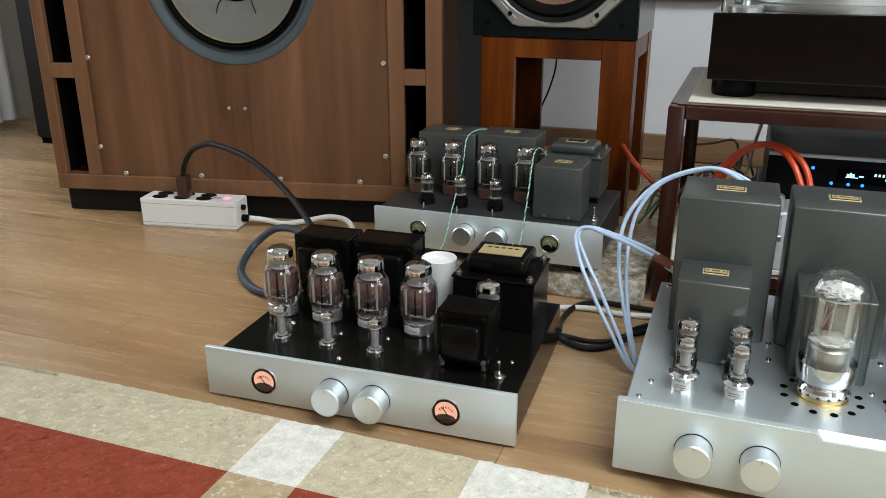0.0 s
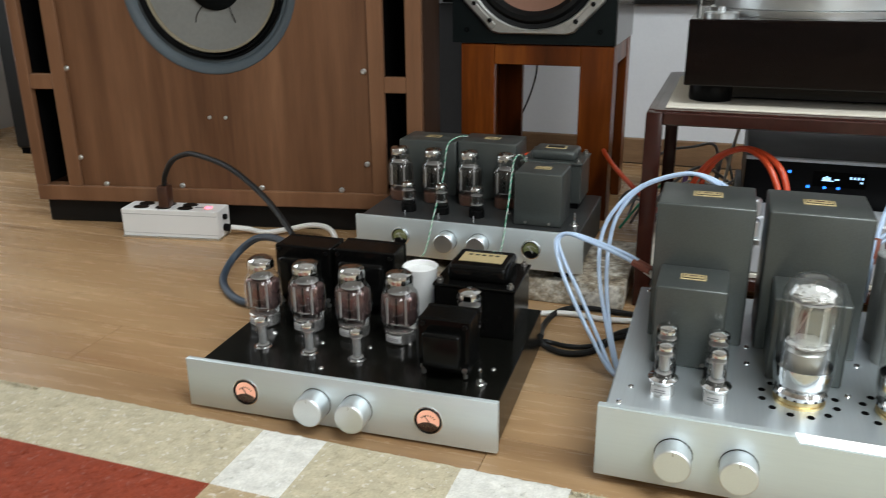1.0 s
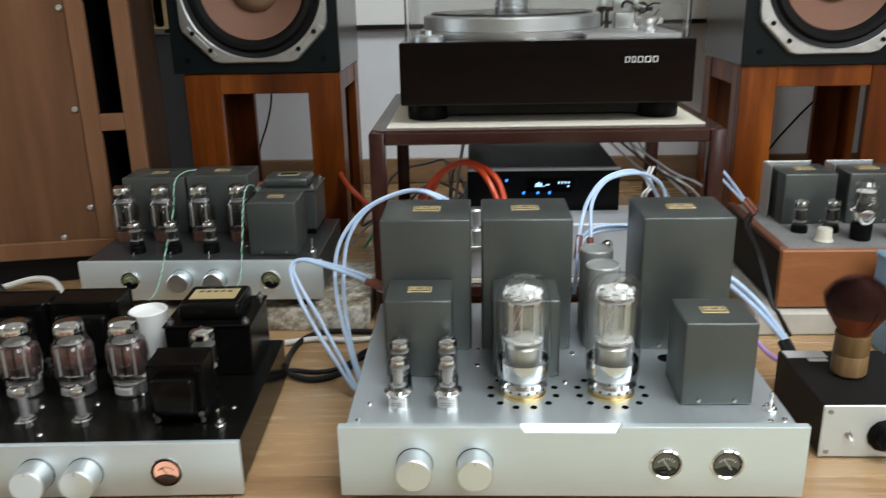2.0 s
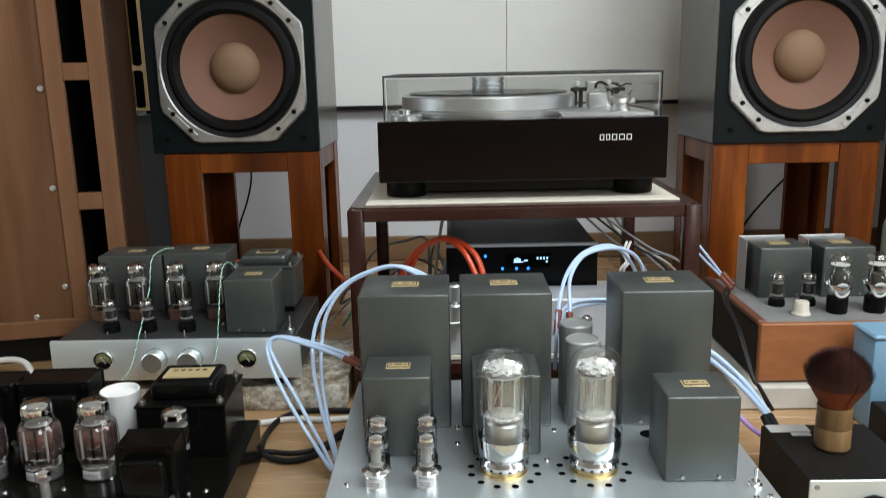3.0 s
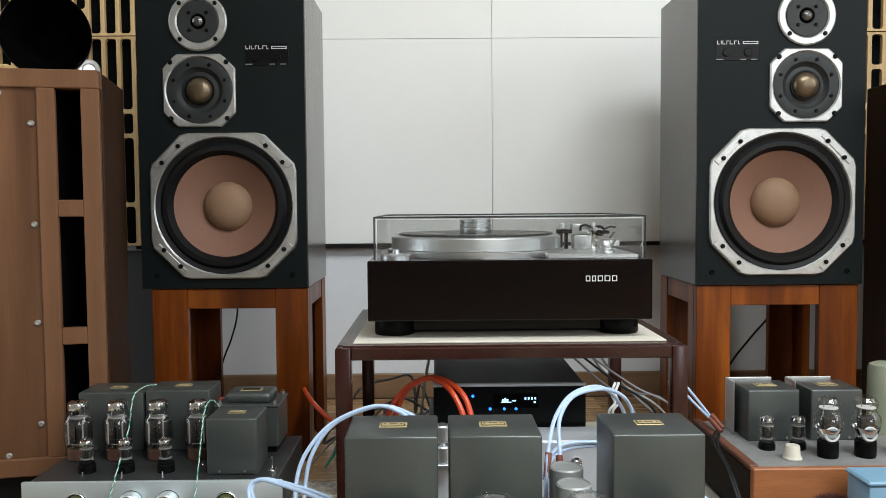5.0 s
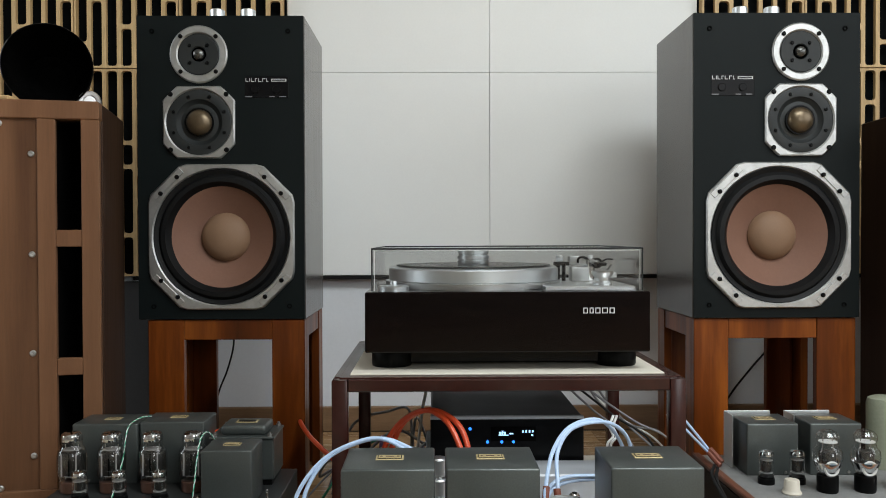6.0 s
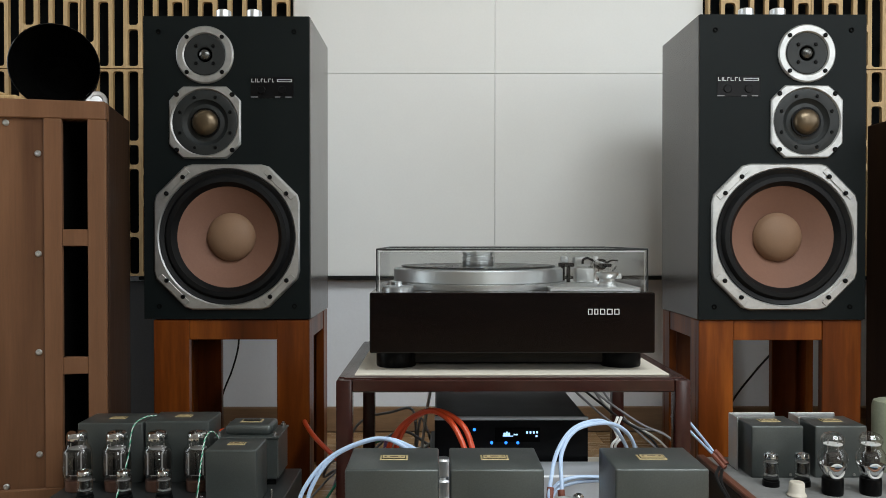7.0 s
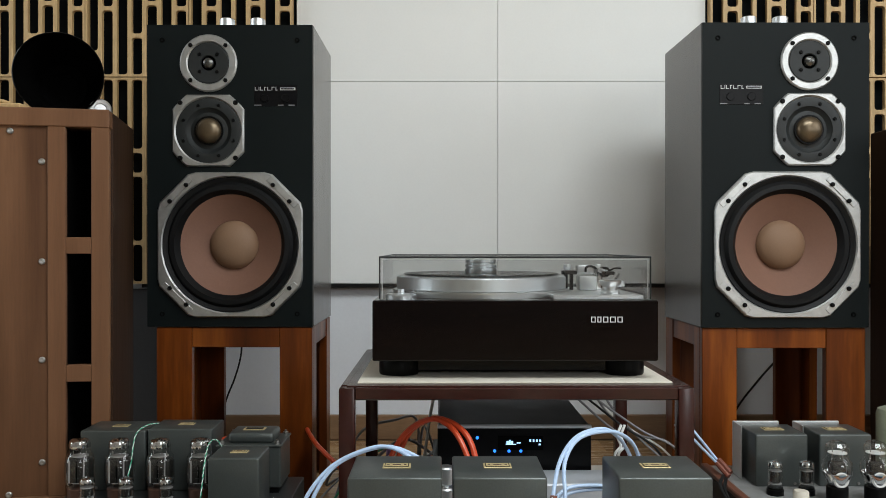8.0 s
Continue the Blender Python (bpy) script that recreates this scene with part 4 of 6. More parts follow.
# ---- receiver and another component on the lower shelf ----
rc = thing("receiver", "black receiver with a blue lit display on the rack shelf", "receiver", (0.121, 1.55, 0.166))
part("body", box(-0.139, 0.139, 0.006, 0.3, 0.006, 0.09, 0.003), M["black_plastic"], rc)
part("front_panel", box(-0.1395, 0.1395, 0.0, 0.0065, 0.008, 0.086, 0.0015), M["black_plate"], rc, "glossy black front")
part("top_trim", box(-0.1398, 0.1398, -0.0016, 0.008, 0.0855, 0.0912, 0.001), M["box_grey"], rc, "thin silver trim")
part("bottom_trim", box(-0.1398, 0.1398, -0.0016, 0.008, 0.001, 0.007, 0.001), M["box_grey"], rc, "thin silver trim")
for x in (-0.115, 0.115):
    for y in (0.03, 0.27):
        part("foot", disc(0.012, -0.004, 0.006, 16), M["black_plastic"], rc, at=(x, y, 0.0))
disp = part("display", box(-0.03, 0.052, -0.001, 0.001, 0.046, 0.072), M["void"], rc, "dark display with blue digits")
for x, z, wd, ht in ((-0.0125, 0.0602, 0.004, 0.005), (-0.0085, 0.0612, 0.0028, 0.007), (-0.0045, 0.0602, 0.0036, 0.005), (-0.0065, 0.0568, 0.019, 0.0012), (0.0075, 0.0595, 0.007, 0.0022), (0.0285, 0.0635, 0.003, 0.0042), (0.0345, 0.0635, 0.003, 0.0042), (0.0405, 0.0635, 0.003, 0.0042), (0.0465, 0.0635, 0.003, 0.0036), (0.0455, 0.0565, 0.0035, 0.0028)):
    part("digit_bar", box(x - wd / 2, x + wd / 2, -0.0022, -0.001, z - ht / 2, z + ht / 2), M["led_white"], disp)
for x, z in ((-0.0675, 0.0685), (-0.036, 0.0445), (-0.01, 0.0445), (0.0115, 0.0445)):
    part("button_light", disc(0.0027, 0, 0.0015, 12, 0, FRONT), M["led_blue"], rc, at=(x, 0, z))
lower = thing("black_component", "plain black hi-fi component under the receiver", "hi-fi component", (0.121, 1.55, 0.0795))
part("body", box(-0.15, 0.15, 0.004, 0.3, 0.006, 0.082, 0.003), M["black_plastic"], lower)
part("front_panel", box(-0.15, 0.15, 0.0, 0.0035, 0.008, 0.08, 0.001), M["black_plate"], lower)
for x in (-0.12, 0.12):
    for y in (0.03, 0.27):
        part("foot", disc(0.012, 0.0, 0.006, 16), M["black_plastic"], lower, at=(x, y, 0.0))
# ---- tubes, transformers and fittings shared by the amplifiers ----
def power_tube(parent, at, r, h, base="tube_base", plate="plate_metal", label="power tube with a silvered top"):
    """A tall bulbous power tube: base ring, glass, silvered top, inner plates."""
    bh = h * 0.19
    g = part("power_tube", lathe([(r * 0.74, bh * 0.8), (r * 0.8, bh), (r * 0.97, h * 0.3), (r, h * 0.42), (r * 0.98, h * 0.6), (r * 0.9, h * 0.7), (r * 0.74, h * 0.755), (r * 0.7, h * 0.79),
                                   (r * 0.71, h * 0.9), (r * 0.66, h * 0.955), (r * 0.5, h * 0.985), (0, h)], 32), M["glass"], parent, label, at)
    part("base", lathe([(0, 0), (r * 0.72, 0), (r * 0.8, h * 0.02), (r * 0.82, bh * 0.95), (r * 0.76, bh), (0, bh)], 28), M[base], g, "steel base ring")
    part("getter", lathe([(r * 0.69, h * 0.845), (r * 0.695, h * 0.9), (r * 0.645, h * 0.948), (r * 0.48, h * 0.977), (0, h * 0.99)], 28), M["getter"], g, "silver getter flash")
    part("plate", box(-r * 0.84, r * 0.84, -r * 0.5, r * 0.5, h * 0.25, h * 0.68, r * 0.24, 3), M[plate], g)
    for u in (-0.5, 0.0, 0.5):
        part("plate_rib", box(u * r - r * 0.05, u * r + r * 0.05, -r * 0.56, -r * 0.5, h * 0.28, h * 0.65, 0.0004), M["mica_grey"] if u else M["black_plastic"], g)
    for z in (0.27, 0.7):
        part("mica", disc(r * 0.6, h * z, h * z + 0.0009, 20), M["mica_grey"], g)
    for sx in (-1, 1):
        part("support_rod", tube([(sx * r * 0.45, 0, bh), (sx * r * 0.45, 0, h * 0.5), (sx * r * 0.45, 0, h * 0.78)], 0.0009, 6, 2), M["steel"], g)
        part("grid_fin", box(sx * r * 0.86 - 0.0006, sx * r * 0.86 + 0.0006, -r * 0.2, r * 0.2, h * 0.34, h * 0.64), M[plate], g)
    return g


def labelled(tube_part, r, z0, z1, a0, a1):
    """A white printed label bent round a tube's base."""
    bm = bmesh.new()
    ring = [[bm.verts.new((rr * math.cos(a0 + (a1 - a0) * k / 8), rr * math.sin(a0 + (a1 - a0) * k / 8), z)) for k in range(9)] for rr, z in ((r, z0), (r + 0.0003, z0), (r + 0.0003, z1), (r, z1))]
    for p, q in zip(ring, ring[1:]):
        for k in range(8):
            bm.faces.new([p[k], p[k + 1], q[k + 1], q[k]])
    part("base_label", bm, M["white_print"], tube_part, "small white printed label")
    lines = bmesh.new()
    for z in (0.35, 0.62):
        a = (a0 + a1) / 2
        bmesh.ops.create_cube(lines, size=1, matrix=Matrix.Rotation(a, 4, "Z") @ Matrix.Translation((r + 0.0004, 0, z0 + (z1 - z0) * z)) @ Matrix.Diagonal((0.0006, r * 0.9, (z1 - z0) * 0.09, 1)))
    part("label_bar", lines, M["cable_grey"], tube_part)
    return tube_part


def small_tube(parent, at, r, h, base_r=0.0, base_h=0.0, base="tube_base", label="small glass tube", post=False):
    z0 = base_h
    g = part("small_tube", lathe([(r * 0.9, z0), (r, z0 + 0.003), (r, h - r * 0.75), (r * 0.9, h - r * 0.38), (r * 0.55, h - r * 0.2), (r * 0.16, h - r * 0.16), (r * 0.1, h - r * 0.03), (0, h)], 24), M["glass"], parent, label, at)
    if base_h:
        part("base", lathe([(0, 0), (base_r, 0), (base_r, base_h * 0.72), (base_r * 0.9, base_h * 0.78), (base_r * 0.9, base_h), (0, base_h)], 24), M[base], g)
    else:
        part("socket_ring", lathe([(r * 0.9, -0.001), (r * 1.35, -0.001), (r * 1.35, 0.003), (r * 0.95, 0.004)], 24), M["chrome"], g)
    part("getter", lathe([(r * 0.97, h - r * 0.95), (r * 0.97, h - r * 0.76), (r * 0.87, h - r * 0.42), (r * 0.5, h - r * 0.24), (0, h - r * 0.2)], 24), M["getter"], g)
    part("plate", disc(r * (0.56 if base == "tube_base" else 0.68), z0 + h * 0.14, h - r * 1.6, 16, 0.001), M["plate_pale" if base == "tube_base" and (base_h or h < 0.055) else "plate_metal"], g)
    for z in (z0 + h * 0.1, h - r * 1.6):
        part("mica", disc(r * 0.86, z, z + 0.0007, 16), M["mica_grey"], g)
    if post:
        part("guide_pin", disc(0.0014, 0, 0.006, 8), M["chrome"], g, at=(0, -r - 0.006, 0))
    return g


def can_transformer(parent, x0, x1, y0, y1, z0, z1, plate=0.034, mark="nameplate", label="grey hammertone transformer case"):
    cx, cy = (x0 + x1) / 2, (y0 + y1) / 2
    t = part("transformer", box(x0 - cx, x1 - cx, y0 - cy, y1 - cy, 0, z1 - z0, 0.003, 3), M["hammer"], parent, label, (cx, cy, z0))
    h = z1 - z0
    plate *= 0.98
    p = part(mark, box(-plate / 2, plate / 2, -plate * 0.3, plate * 0.3, h, h + 0.0012, 0.0004), M["brass_plate"], t, "small brass nameplate")
    inner = plate * 0.43
    part("plate_field", box(-inner, inner, -plate * 0.225, plate * 0.225, h + 0.0012, h + 0.0018), M["black_plate"], t)
    part("plate_bar", box(-inner * 0.94, inner * 0.94, -plate * 0.19, plate * 0.19, h + 0.0018, h + 0.0023), M["brass_plate"], t)
    for u0, u1 in ((-0.8, -0.6), (-0.34, 0.34), (0.6, 0.8)):
        part("text_bar", box(inner * u0, inner * u1, -plate * 0.045, plate * 0.045, h + 0.0023, h + 0.0026), M["brown_base"], t)
    for sx in (-0.25, 0.25):
        part("case_screw", lathe([(0, 0), (0.0028, 0), (0.0024, 0.0016), (0, 0.002)], 10, FRONT), M["steel"], t, at=(sx * (x1 - x0), -(y1 - y0) / 2, 0.006))
    return t


def core_transformer(parent, x0, x1, y0, y1, z0, z1, material="black_core", bell=True, label="black lacquered transformer with end bells"):
    """An upright laminated transformer between two pressed end bells."""
    cx, cy, h = (x0 + x1) / 2, (y0 + y1) / 2, z1 - z0
    w, d = x1 - x0, y1 - y0
    t = part("transformer", box(-w / 2, w / 2, -d * 0.22, d * 0.22, 0.006, h, 0.0015), M[material], parent, label, (cx, cy, z0))
    for sy in (-1, 1):
        ya, yb = sorted((sy * d * 0.22, sy * d * 0.3))
        part("flange", box(-w / 2 - 0.001, w / 2 + 0.001, ya, yb, 0.005, h + 0.001, 0.002), M[material], t)
        ya, yb = sorted((sy * d * 0.3, sy * d * 0.5))
        part("end_bell", box(-w * 0.38, w * 0.38, ya, yb, 0.016, h - 0.014, min(w, d) * 0.07, 3), M[material], t)
        for sx in (-1, 1):
            for z in (0.012, h - 0.007):
                part("bolt", lathe([(0, 0), (0.0036, 0), (0.0034, 0.003), (0, 0.0035)], 10, FRONT if sy < 0 else FRONT.inverted()), M["black_plastic"] if z > 0.02 else M["steel"], t, at=(sx * (w / 2 - 0.006), sy * d * 0.3, z))
    for sx in (-1, 1):
        part("stud", disc(0.0032, 0, 0.009, 10), M["steel"], t, at=(sx * (w / 2 - 0.006), -d * 0.27, 0))
    return t


def flat_transformer(parent, x0, x1, y0, y1, z0, z1, cap, material, plate=True, label="flat mounted power transformer with a raised cap"):
    cx, cy, h = (x0 + x1) / 2, (y0 + y1) / 2, z1 - z0
    w, d = x1 - x0, y1 - y0
    t = part("transformer", box(-w / 2, w / 2, -d / 2, d / 2, 0, h - 0.002, 0.002), M[material], parent, label, (cx, cy, z0))
    part("flange", box(-w / 2 - 0.002, w / 2 + 0.002, -d / 2 - 0.002, d / 2 + 0.002, h - 0.002, h + 0.002, 0.0012), M[material], t)
    part("cap", box(-w * 0.37, w * 0.37, -d * 0.36, d * 0.36, h + 0.001, h + cap, 0.007, 3), M[material], t)
    if plate is not True and plate:
        top, q = h + cap, plate
        part("nameplate", box(-q / 2, q / 2, -q * 0.27, q * 0.27, top, top + 0.001, 0.0003), M["brass_plate"], t, "small brass nameplate")
        part("plate_field", box(-q * 0.4, q * 0.4, -q * 0.17, q * 0.17, top + 0.001, top + 0.0016), M["black_plate"], t)
    elif plate:
        part("nameplate", box(-w * 0.27, w * 0.27, -d * 0.17, d * 0.17, h + cap, h + cap + 0.001), M["brass_plate"], t, "pale brass rating plate")
        for k in range(5):
            part("plate_bar", box(-w * 0.2 + k * w * 0.085, -w * 0.2 + k * w * 0.085 + w * 0.05, d * 0.06, d * 0.1, h + cap + 0.001, h + cap + 0.0014), M["black_plate"], t)
    for sx in (-1, 1):
        for sy in (-1, 1):
            part("bolt", lathe([(0, 0), (0.005, 0), (0.005, 0.004), (0.0025, 0.0045), (0.0025, 0.008), (0, 0.008)], 8), M["steel"], t, at=(sx * (w / 2 - 0.007), sy * (d / 2 - 0.007), h + 0.002))
    return t


def control_knob(parent, x, y, z, r, depth=0.026):
    k = part("knob", lathe([(0, 0), (r, 0), (r, depth - 0.0015), (r - 0.0015, depth), (0, depth)], 40, FRONT), M["alu_knob"], parent, "turned aluminium knob", (x, y, z))
    part("shadow_ring", lathe([(r + 0.0006, 0), (r + 0.0006, 0.0008), (r, 0.0008)], 40, FRONT), M["black_plastic"], k)
    part("pointer", box(-0.0004, 0.0004, -depth - 0.0002, -depth + 0.001, r * 0.68, r * 0.92), M["steel"], k)
    return k


def meter(parent, x, y, z, r, face, rim=0.9):
    g = part("meter", lathe([(r * rim, 0.0), (r * rim, 0.002), (r * (rim + 1) / 2, 0.0038), (r, 0.002), (r, 0)], 36, FRONT), M["black_plastic"] if face == "meter_warm" else M["chrome"], parent, "round meter in a thin rim", (x, y, z))
    part("rim_edge", lathe([(r, 0), (r * 1.07, 0), (r * 1.07, 0.0008), (r, 0.0012)], 36, FRONT), M["chrome"], g, "bright edge of the rim")
    part("meter_face", disc(r * (rim + 0.01), -0.002, 0.001, 32, 0, FRONT), M[face], g, "lit orange meter face" if face == "meter_warm" else "dark meter face")
    part("meter_mask", lathe([(0, 0.0014), (r * 0.3, 0.0014), (r * 0.22, 0.0018), (0, 0.0018)], 20, FRONT @ Matrix.Diagonal((2.5, 1.25, 1, 1))), M["brown_plug"] if face == "meter_warm" else M["black_plate"], g, at=(0, 0, -r * 0.5))
    scale = bmesh.new()
    for k in range(7):
        a = radians(40 + 100 * k / 6)
        bmesh.ops.create_cube(scale, size=1, matrix=Matrix.Translation((r * 0.6 * math.cos(a), -0.0014, r * 0.6 * math.sin(a) - r * 0.2)) @ Matrix.Rotation(-a, 4, "Y") @ Matrix.Diagonal((r * 0.14, 0.0006, r * 0.06, 1)))
    part("meter_scale", scale, M["black_plate"] if face == "meter_warm" else M["mica"], g)
    part("needle", box(-0.0005, 0.0005, -0.0022, -0.0016, -r * 0.45, r * 0.45), M["black_plate"] if face == "meter_warm" else M["mica"], g, turn=Matrix.Rotation(radians(-35), 4, "Y"))
    # black ring draws the inner shading round the sunken face
    part("recess", lathe([(r * rim, 0.0021), (r * (rim - 0.1), 0.0012), (r * rim, 0.0011)], 32, FRONT), M["black_plastic"], g)
    part("meter_lens", disc(r * rim, 0.0022, 0.0026, 32, 0, FRONT), M["meter_glass"], g)
    return g


def toggle(parent, x, y, z, lean=8):
    s = part("toggle_switch", lathe([(0, 0), (0.0085, 0), (0.0085, 0.0025), (0.006, 0.003), (0.0055, 0.007), (0, 0.0075)], 16), M["chrome"], parent, "chrome toggle switch", (x, y, z))
    part("lever", lathe([(0.0016, 0.006), (0.0026, 0.022), (0.0022, 0.0245), (0, 0.025)], 12), M["chrome"], s, turn=Matrix.Rotation(radians(lean), 4, "X"))


def deck_screws(parent, pts, z):
    for x, y in pts:
        part("deck_screw", lathe([(0, 0), (0.0038, 0), (0.0032, 0.0016), (0.0012, 0.0018), (0, 0.001)], 12), M["chrome"], parent, at=(x, y, z))


# ---- black amplifier on the floor ----
a = thing("tube_amplifier", "black tube amplifier with a silver front and lit orange meters", "amplifier", (-0.5025, 0.9025, 0), 2.0)
W = 0.2175
part("front_panel", box(-W, W, 0, 0.008, 0.004, 0.075, 0.0012, 2), M["alu_panel"], a, "brushed silver front panel")
part("chassis", box(-0.198, 0.2155, 0.008, 0.298, 0.009, 0.072, 0.0015), M["black_deck"], a, "black steel chassis")
for x in (-0.17, 0.18):
    for y in (0.04, 0.26):
        part("foot", disc(0.014, 0, 0.009, 16, 0.001), M["black_plastic"], a, at=(x, y, 0))
for x in (-0.1285, 0.1285):
    meter(a, x, 0, 0.037, 0.018, "meter_warm", 0.93)
for x in (-0.026, 0.032):
    control_knob(a, x, 0, 0.037, 0.0205, 0.028)
for x in (-0.172, -0.1, -0.0285, 0.0425):
    labelled(power_tube(a, (x, 0.14, 0.072), 0.0275, 0.106, "tube_base", "plate_rosy"), 0.0227, 0.005, 0.015, -2.3, -1.2)
for x in (-0.134, -0.063, 0.0075):
    small_tube(a, (x, 0.064, 0.072), 0.0095, 0.05)
core_transformer(a, -0.189, -0.098, 0.198, 0.29, 0.072, 0.168)
core_transformer(a, -0.09, 0.006, 0.198, 0.29, 0.072, 0.17)
core_transformer(a, 0.1, 0.168, 0.034, 0.115, 0.074, 0.153)
flat_transformer(a, 0.08, 0.197, 0.18, 0.288, 0.072, 0.146, 0.026, "black_core")
part("capacitor_can", lathe([(0, 0), (0.0185, 0), (0.0258, 0.079), (0.0265, 0.0815), (0.0255, 0.0825), (0.0242, 0.0815), (0.023, 0.074), (0, 0.0735)], 36), M["white_plastic"], a, "white plastic can", (0.0445, 0.225, 0.072))
small_tube(a, (0.141, 0.15, 0.072), 0.0175, 0.089, 0.013, 0.02, "black_plastic", "rectifier tube with a silvered dome")
toggle(a, 0.184, 0.045, 0.072)
deck_screws(a, [(-0.06, 0.1), (0.01, 0.105), (0.06, 0.13), (-0.14, 0.11), (0.19, 0.09), (-0.03, 0.03)], 0.072)

# ---- granite slab and the grey amplifier on it ----
slab = bmesh.new()
box(-0.755, -0.195, 1.402, 1.655, 0, 0.045, 0.004, 2, bm=slab)
solid("stone_slab", slab, M["marble"], "rough mottled stone slab lying on the floor", "stone slab")
b = thing("tube_amplifier", "grey tube amplifier with a silver front on a stone slab", "amplifier", (-0.48, 1.39, 0.045))
part("front_panel", box(-0.2125, 0.2125, 0, 0.008, 0.02, 0.091, 0.0012, 2), M["alu_panel"], b, "brushed silver front panel")
part("chassis", box(-0.203, 0.203, 0.008, 0.262, 0.018, 0.0905, 0.0015), M["grey_deck"], b, "dark grey steel chassis")
for x in (-0.17, 0.17):
    for y in (0.04, 0.23):
        part("foot", disc(0.014, 0, 0.018, 16, 0.001), M["black_plastic"], b, at=(x, y, 0))
for x in (-0.1235, 0.122):
    meter(b, x, 0, 0.057, 0.0165, "meter_olive", 0.9)
for x in (-0.033, 0.027):
    control_knob(b, x, 0, 0.058, 0.0182, 0.024)
for x in (-0.172, -0.102, -0.03, 0.0415):
    power_tube(b, (x, 0.128, 0.0905), 0.0255, 0.107, "brown_base", "plate_metal", "power tube with a brown base and silvered top")
for x in (-0.1275, -0.062, 0.006):
    small_tube(b, (x, 0.055, 0.0905), 0.0125, 0.06, 0.0145, 0.017, "black_plastic", "small tube in a black base", True)
can_transformer(b, 0.082, 0.167, 0.03, 0.115, 0.0905, 0.186, 0.03)
can_transformer(b, -0.19, -0.0715, 0.17, 0.255, 0.0905, 0.2, 0.03)
can_transformer(b, -0.067, 0.05, 0.17, 0.255, 0.0905, 0.203, 0.03)
flat_transformer(b, 0.064, 0.178, 0.155, 0.25, 0.1, 0.176, 0.02, "hammer", 0.04, "grey power transformer with a raised cap")
part("transformer_pad", box(0.068, 0.174, 0.158, 0.247, 0.0905, 0.1), M["black_plastic"], b)
toggle(b, 0.187, 0.05, 0.0905, -5)
deck_screws(b, [(-0.08, 0.08), (0.06, 0.09)], 0.0905)

def bevel_strip(x0, x1, z0, z1):
    """A sloped strip cut into the top edge of a panel, with tapered ends."""
    bm = bmesh.new()
    lo = [(x0 + 0.006, 0.0006, z0), (x1 - 0.006, 0.0006, z0), (x1 - 0.006, 0.0085, z0), (x0 + 0.006, 0.0085, z0)]
    hi = [(x0, 0.0072, z1), (x1, 0.0072, z1), (x1, 0.0085, z1), (x0, 0.0085, z1)]
    a, b = [bm.verts.new(p) for p in lo], [bm.verts.new(p) for p in hi]
    bm.faces.new(a[::-1]), bm.faces.new(b)
    for k in range(4):
        bm.faces.new([a[k], a[(k + 1) % 4], b[(k + 1) % 4], b[k]])
    return bm


def notched_panel(half, z0, z1, n0, n1, nz, depth):
    """A front panel whose top edge is cut away between n0 and n1."""
    outline = [(-half, z0), (half, z0), (half, z1), (n1, z1), (n1 - 0.006, nz), (n0 + 0.006, nz), (n0, z1), (-half, z1)]
    bm = bmesh.new()
    face = bm.faces.new([bm.verts.new((x, 0, z)) for x, z in outline])
    ext = bmesh.ops.extrude_face_region(bm, geom=[face])
    bmesh.ops.translate(bm, vec=(0, depth, 0), verts=[v for v in ext["geom"] if isinstance(v, bmesh.types.BMVert)])
    bmesh.ops.recalc_face_normals(bm, faces=bm.faces)
    bmesh.ops.bevel(bm, geom=bm.edges[:], offset=0.001, segments=2, affect="EDGES")
    return bm


# ---- large silver amplifier with two bright transmitting tubes ----
c = thing("tube_amplifier", "large silver tube amplifier with two tall glass tubes", "amplifier", (0.1015, 0.897, 0))
part("front_panel", notched_panel(0.2665, 0.012, 0.103, -0.058, 0.056, 0.0955, 0.01), M["alu_panel"], c, "brushed silver front panel")
part("bright_edge", bevel_strip(-0.058, 0.056, 0.096, 0.1036), M["cut_edge"], c, "polished bevel in the panel's top edge")
part("chassis", box(-0.2585, 0.256, 0.01, 0.385, 0.014, 0.1, 0.0015), M["alu_deck"], c, "satin aluminium chassis")
for x in (-0.22, 0.22):
    for y in (0.04, 0.34):
        part("foot", disc(0.018, 0, 0.014, 20, 0.001), M["black_plastic"], c, at=(x, y, 0))
for x in (-0.179, -0.1095):
    control_knob(c, x, 0, 0.055, 0.0205, 0.026)
for x in (0.1085, 0.1775):
    meter(c, x, 0, 0.056, 0.0185, "meter_dark", 0.86)
for x0 in (-0.232, -0.0975, 0.1135):
    can_transformer(c, x0 - 0.001, x0 + 0.119, 0.211, 0.321, 0.1, 0.287, 0.038)
for x0, y0 in ((-0.2215, 0.13), (-0.0855, 0.13), (0.1345, 0.056)):
    can_transformer(c, x0, x0 + 0.0845, y0, y0 + 0.08, 0.1, 0.205, 0.032)
for x in (-0.2, -0.1415):
    labelled(small_tube(c, (x, 0.056, 0.1), 0.0105, 0.068, 0.0138, 0.021, "tube_base", "small tube in a bright screening base", True), 0.0141, 0.004, 0.0145, -2.5, -0.9)
    part("base_collar", lathe([(0.0128, 0.0185), (0.0172, 0.0195), (0.0175, 0.0215), (0.0122, 0.0235)], 28), M["chrome"], c, "flared chrome collar", (x, 0.056, 0.1))
    small_tube(c, (x - 0.0015, 0.104, 0.1), 0.013, 0.07, 0.0135, 0.02, "black_plastic", "small tube with a silvered top")


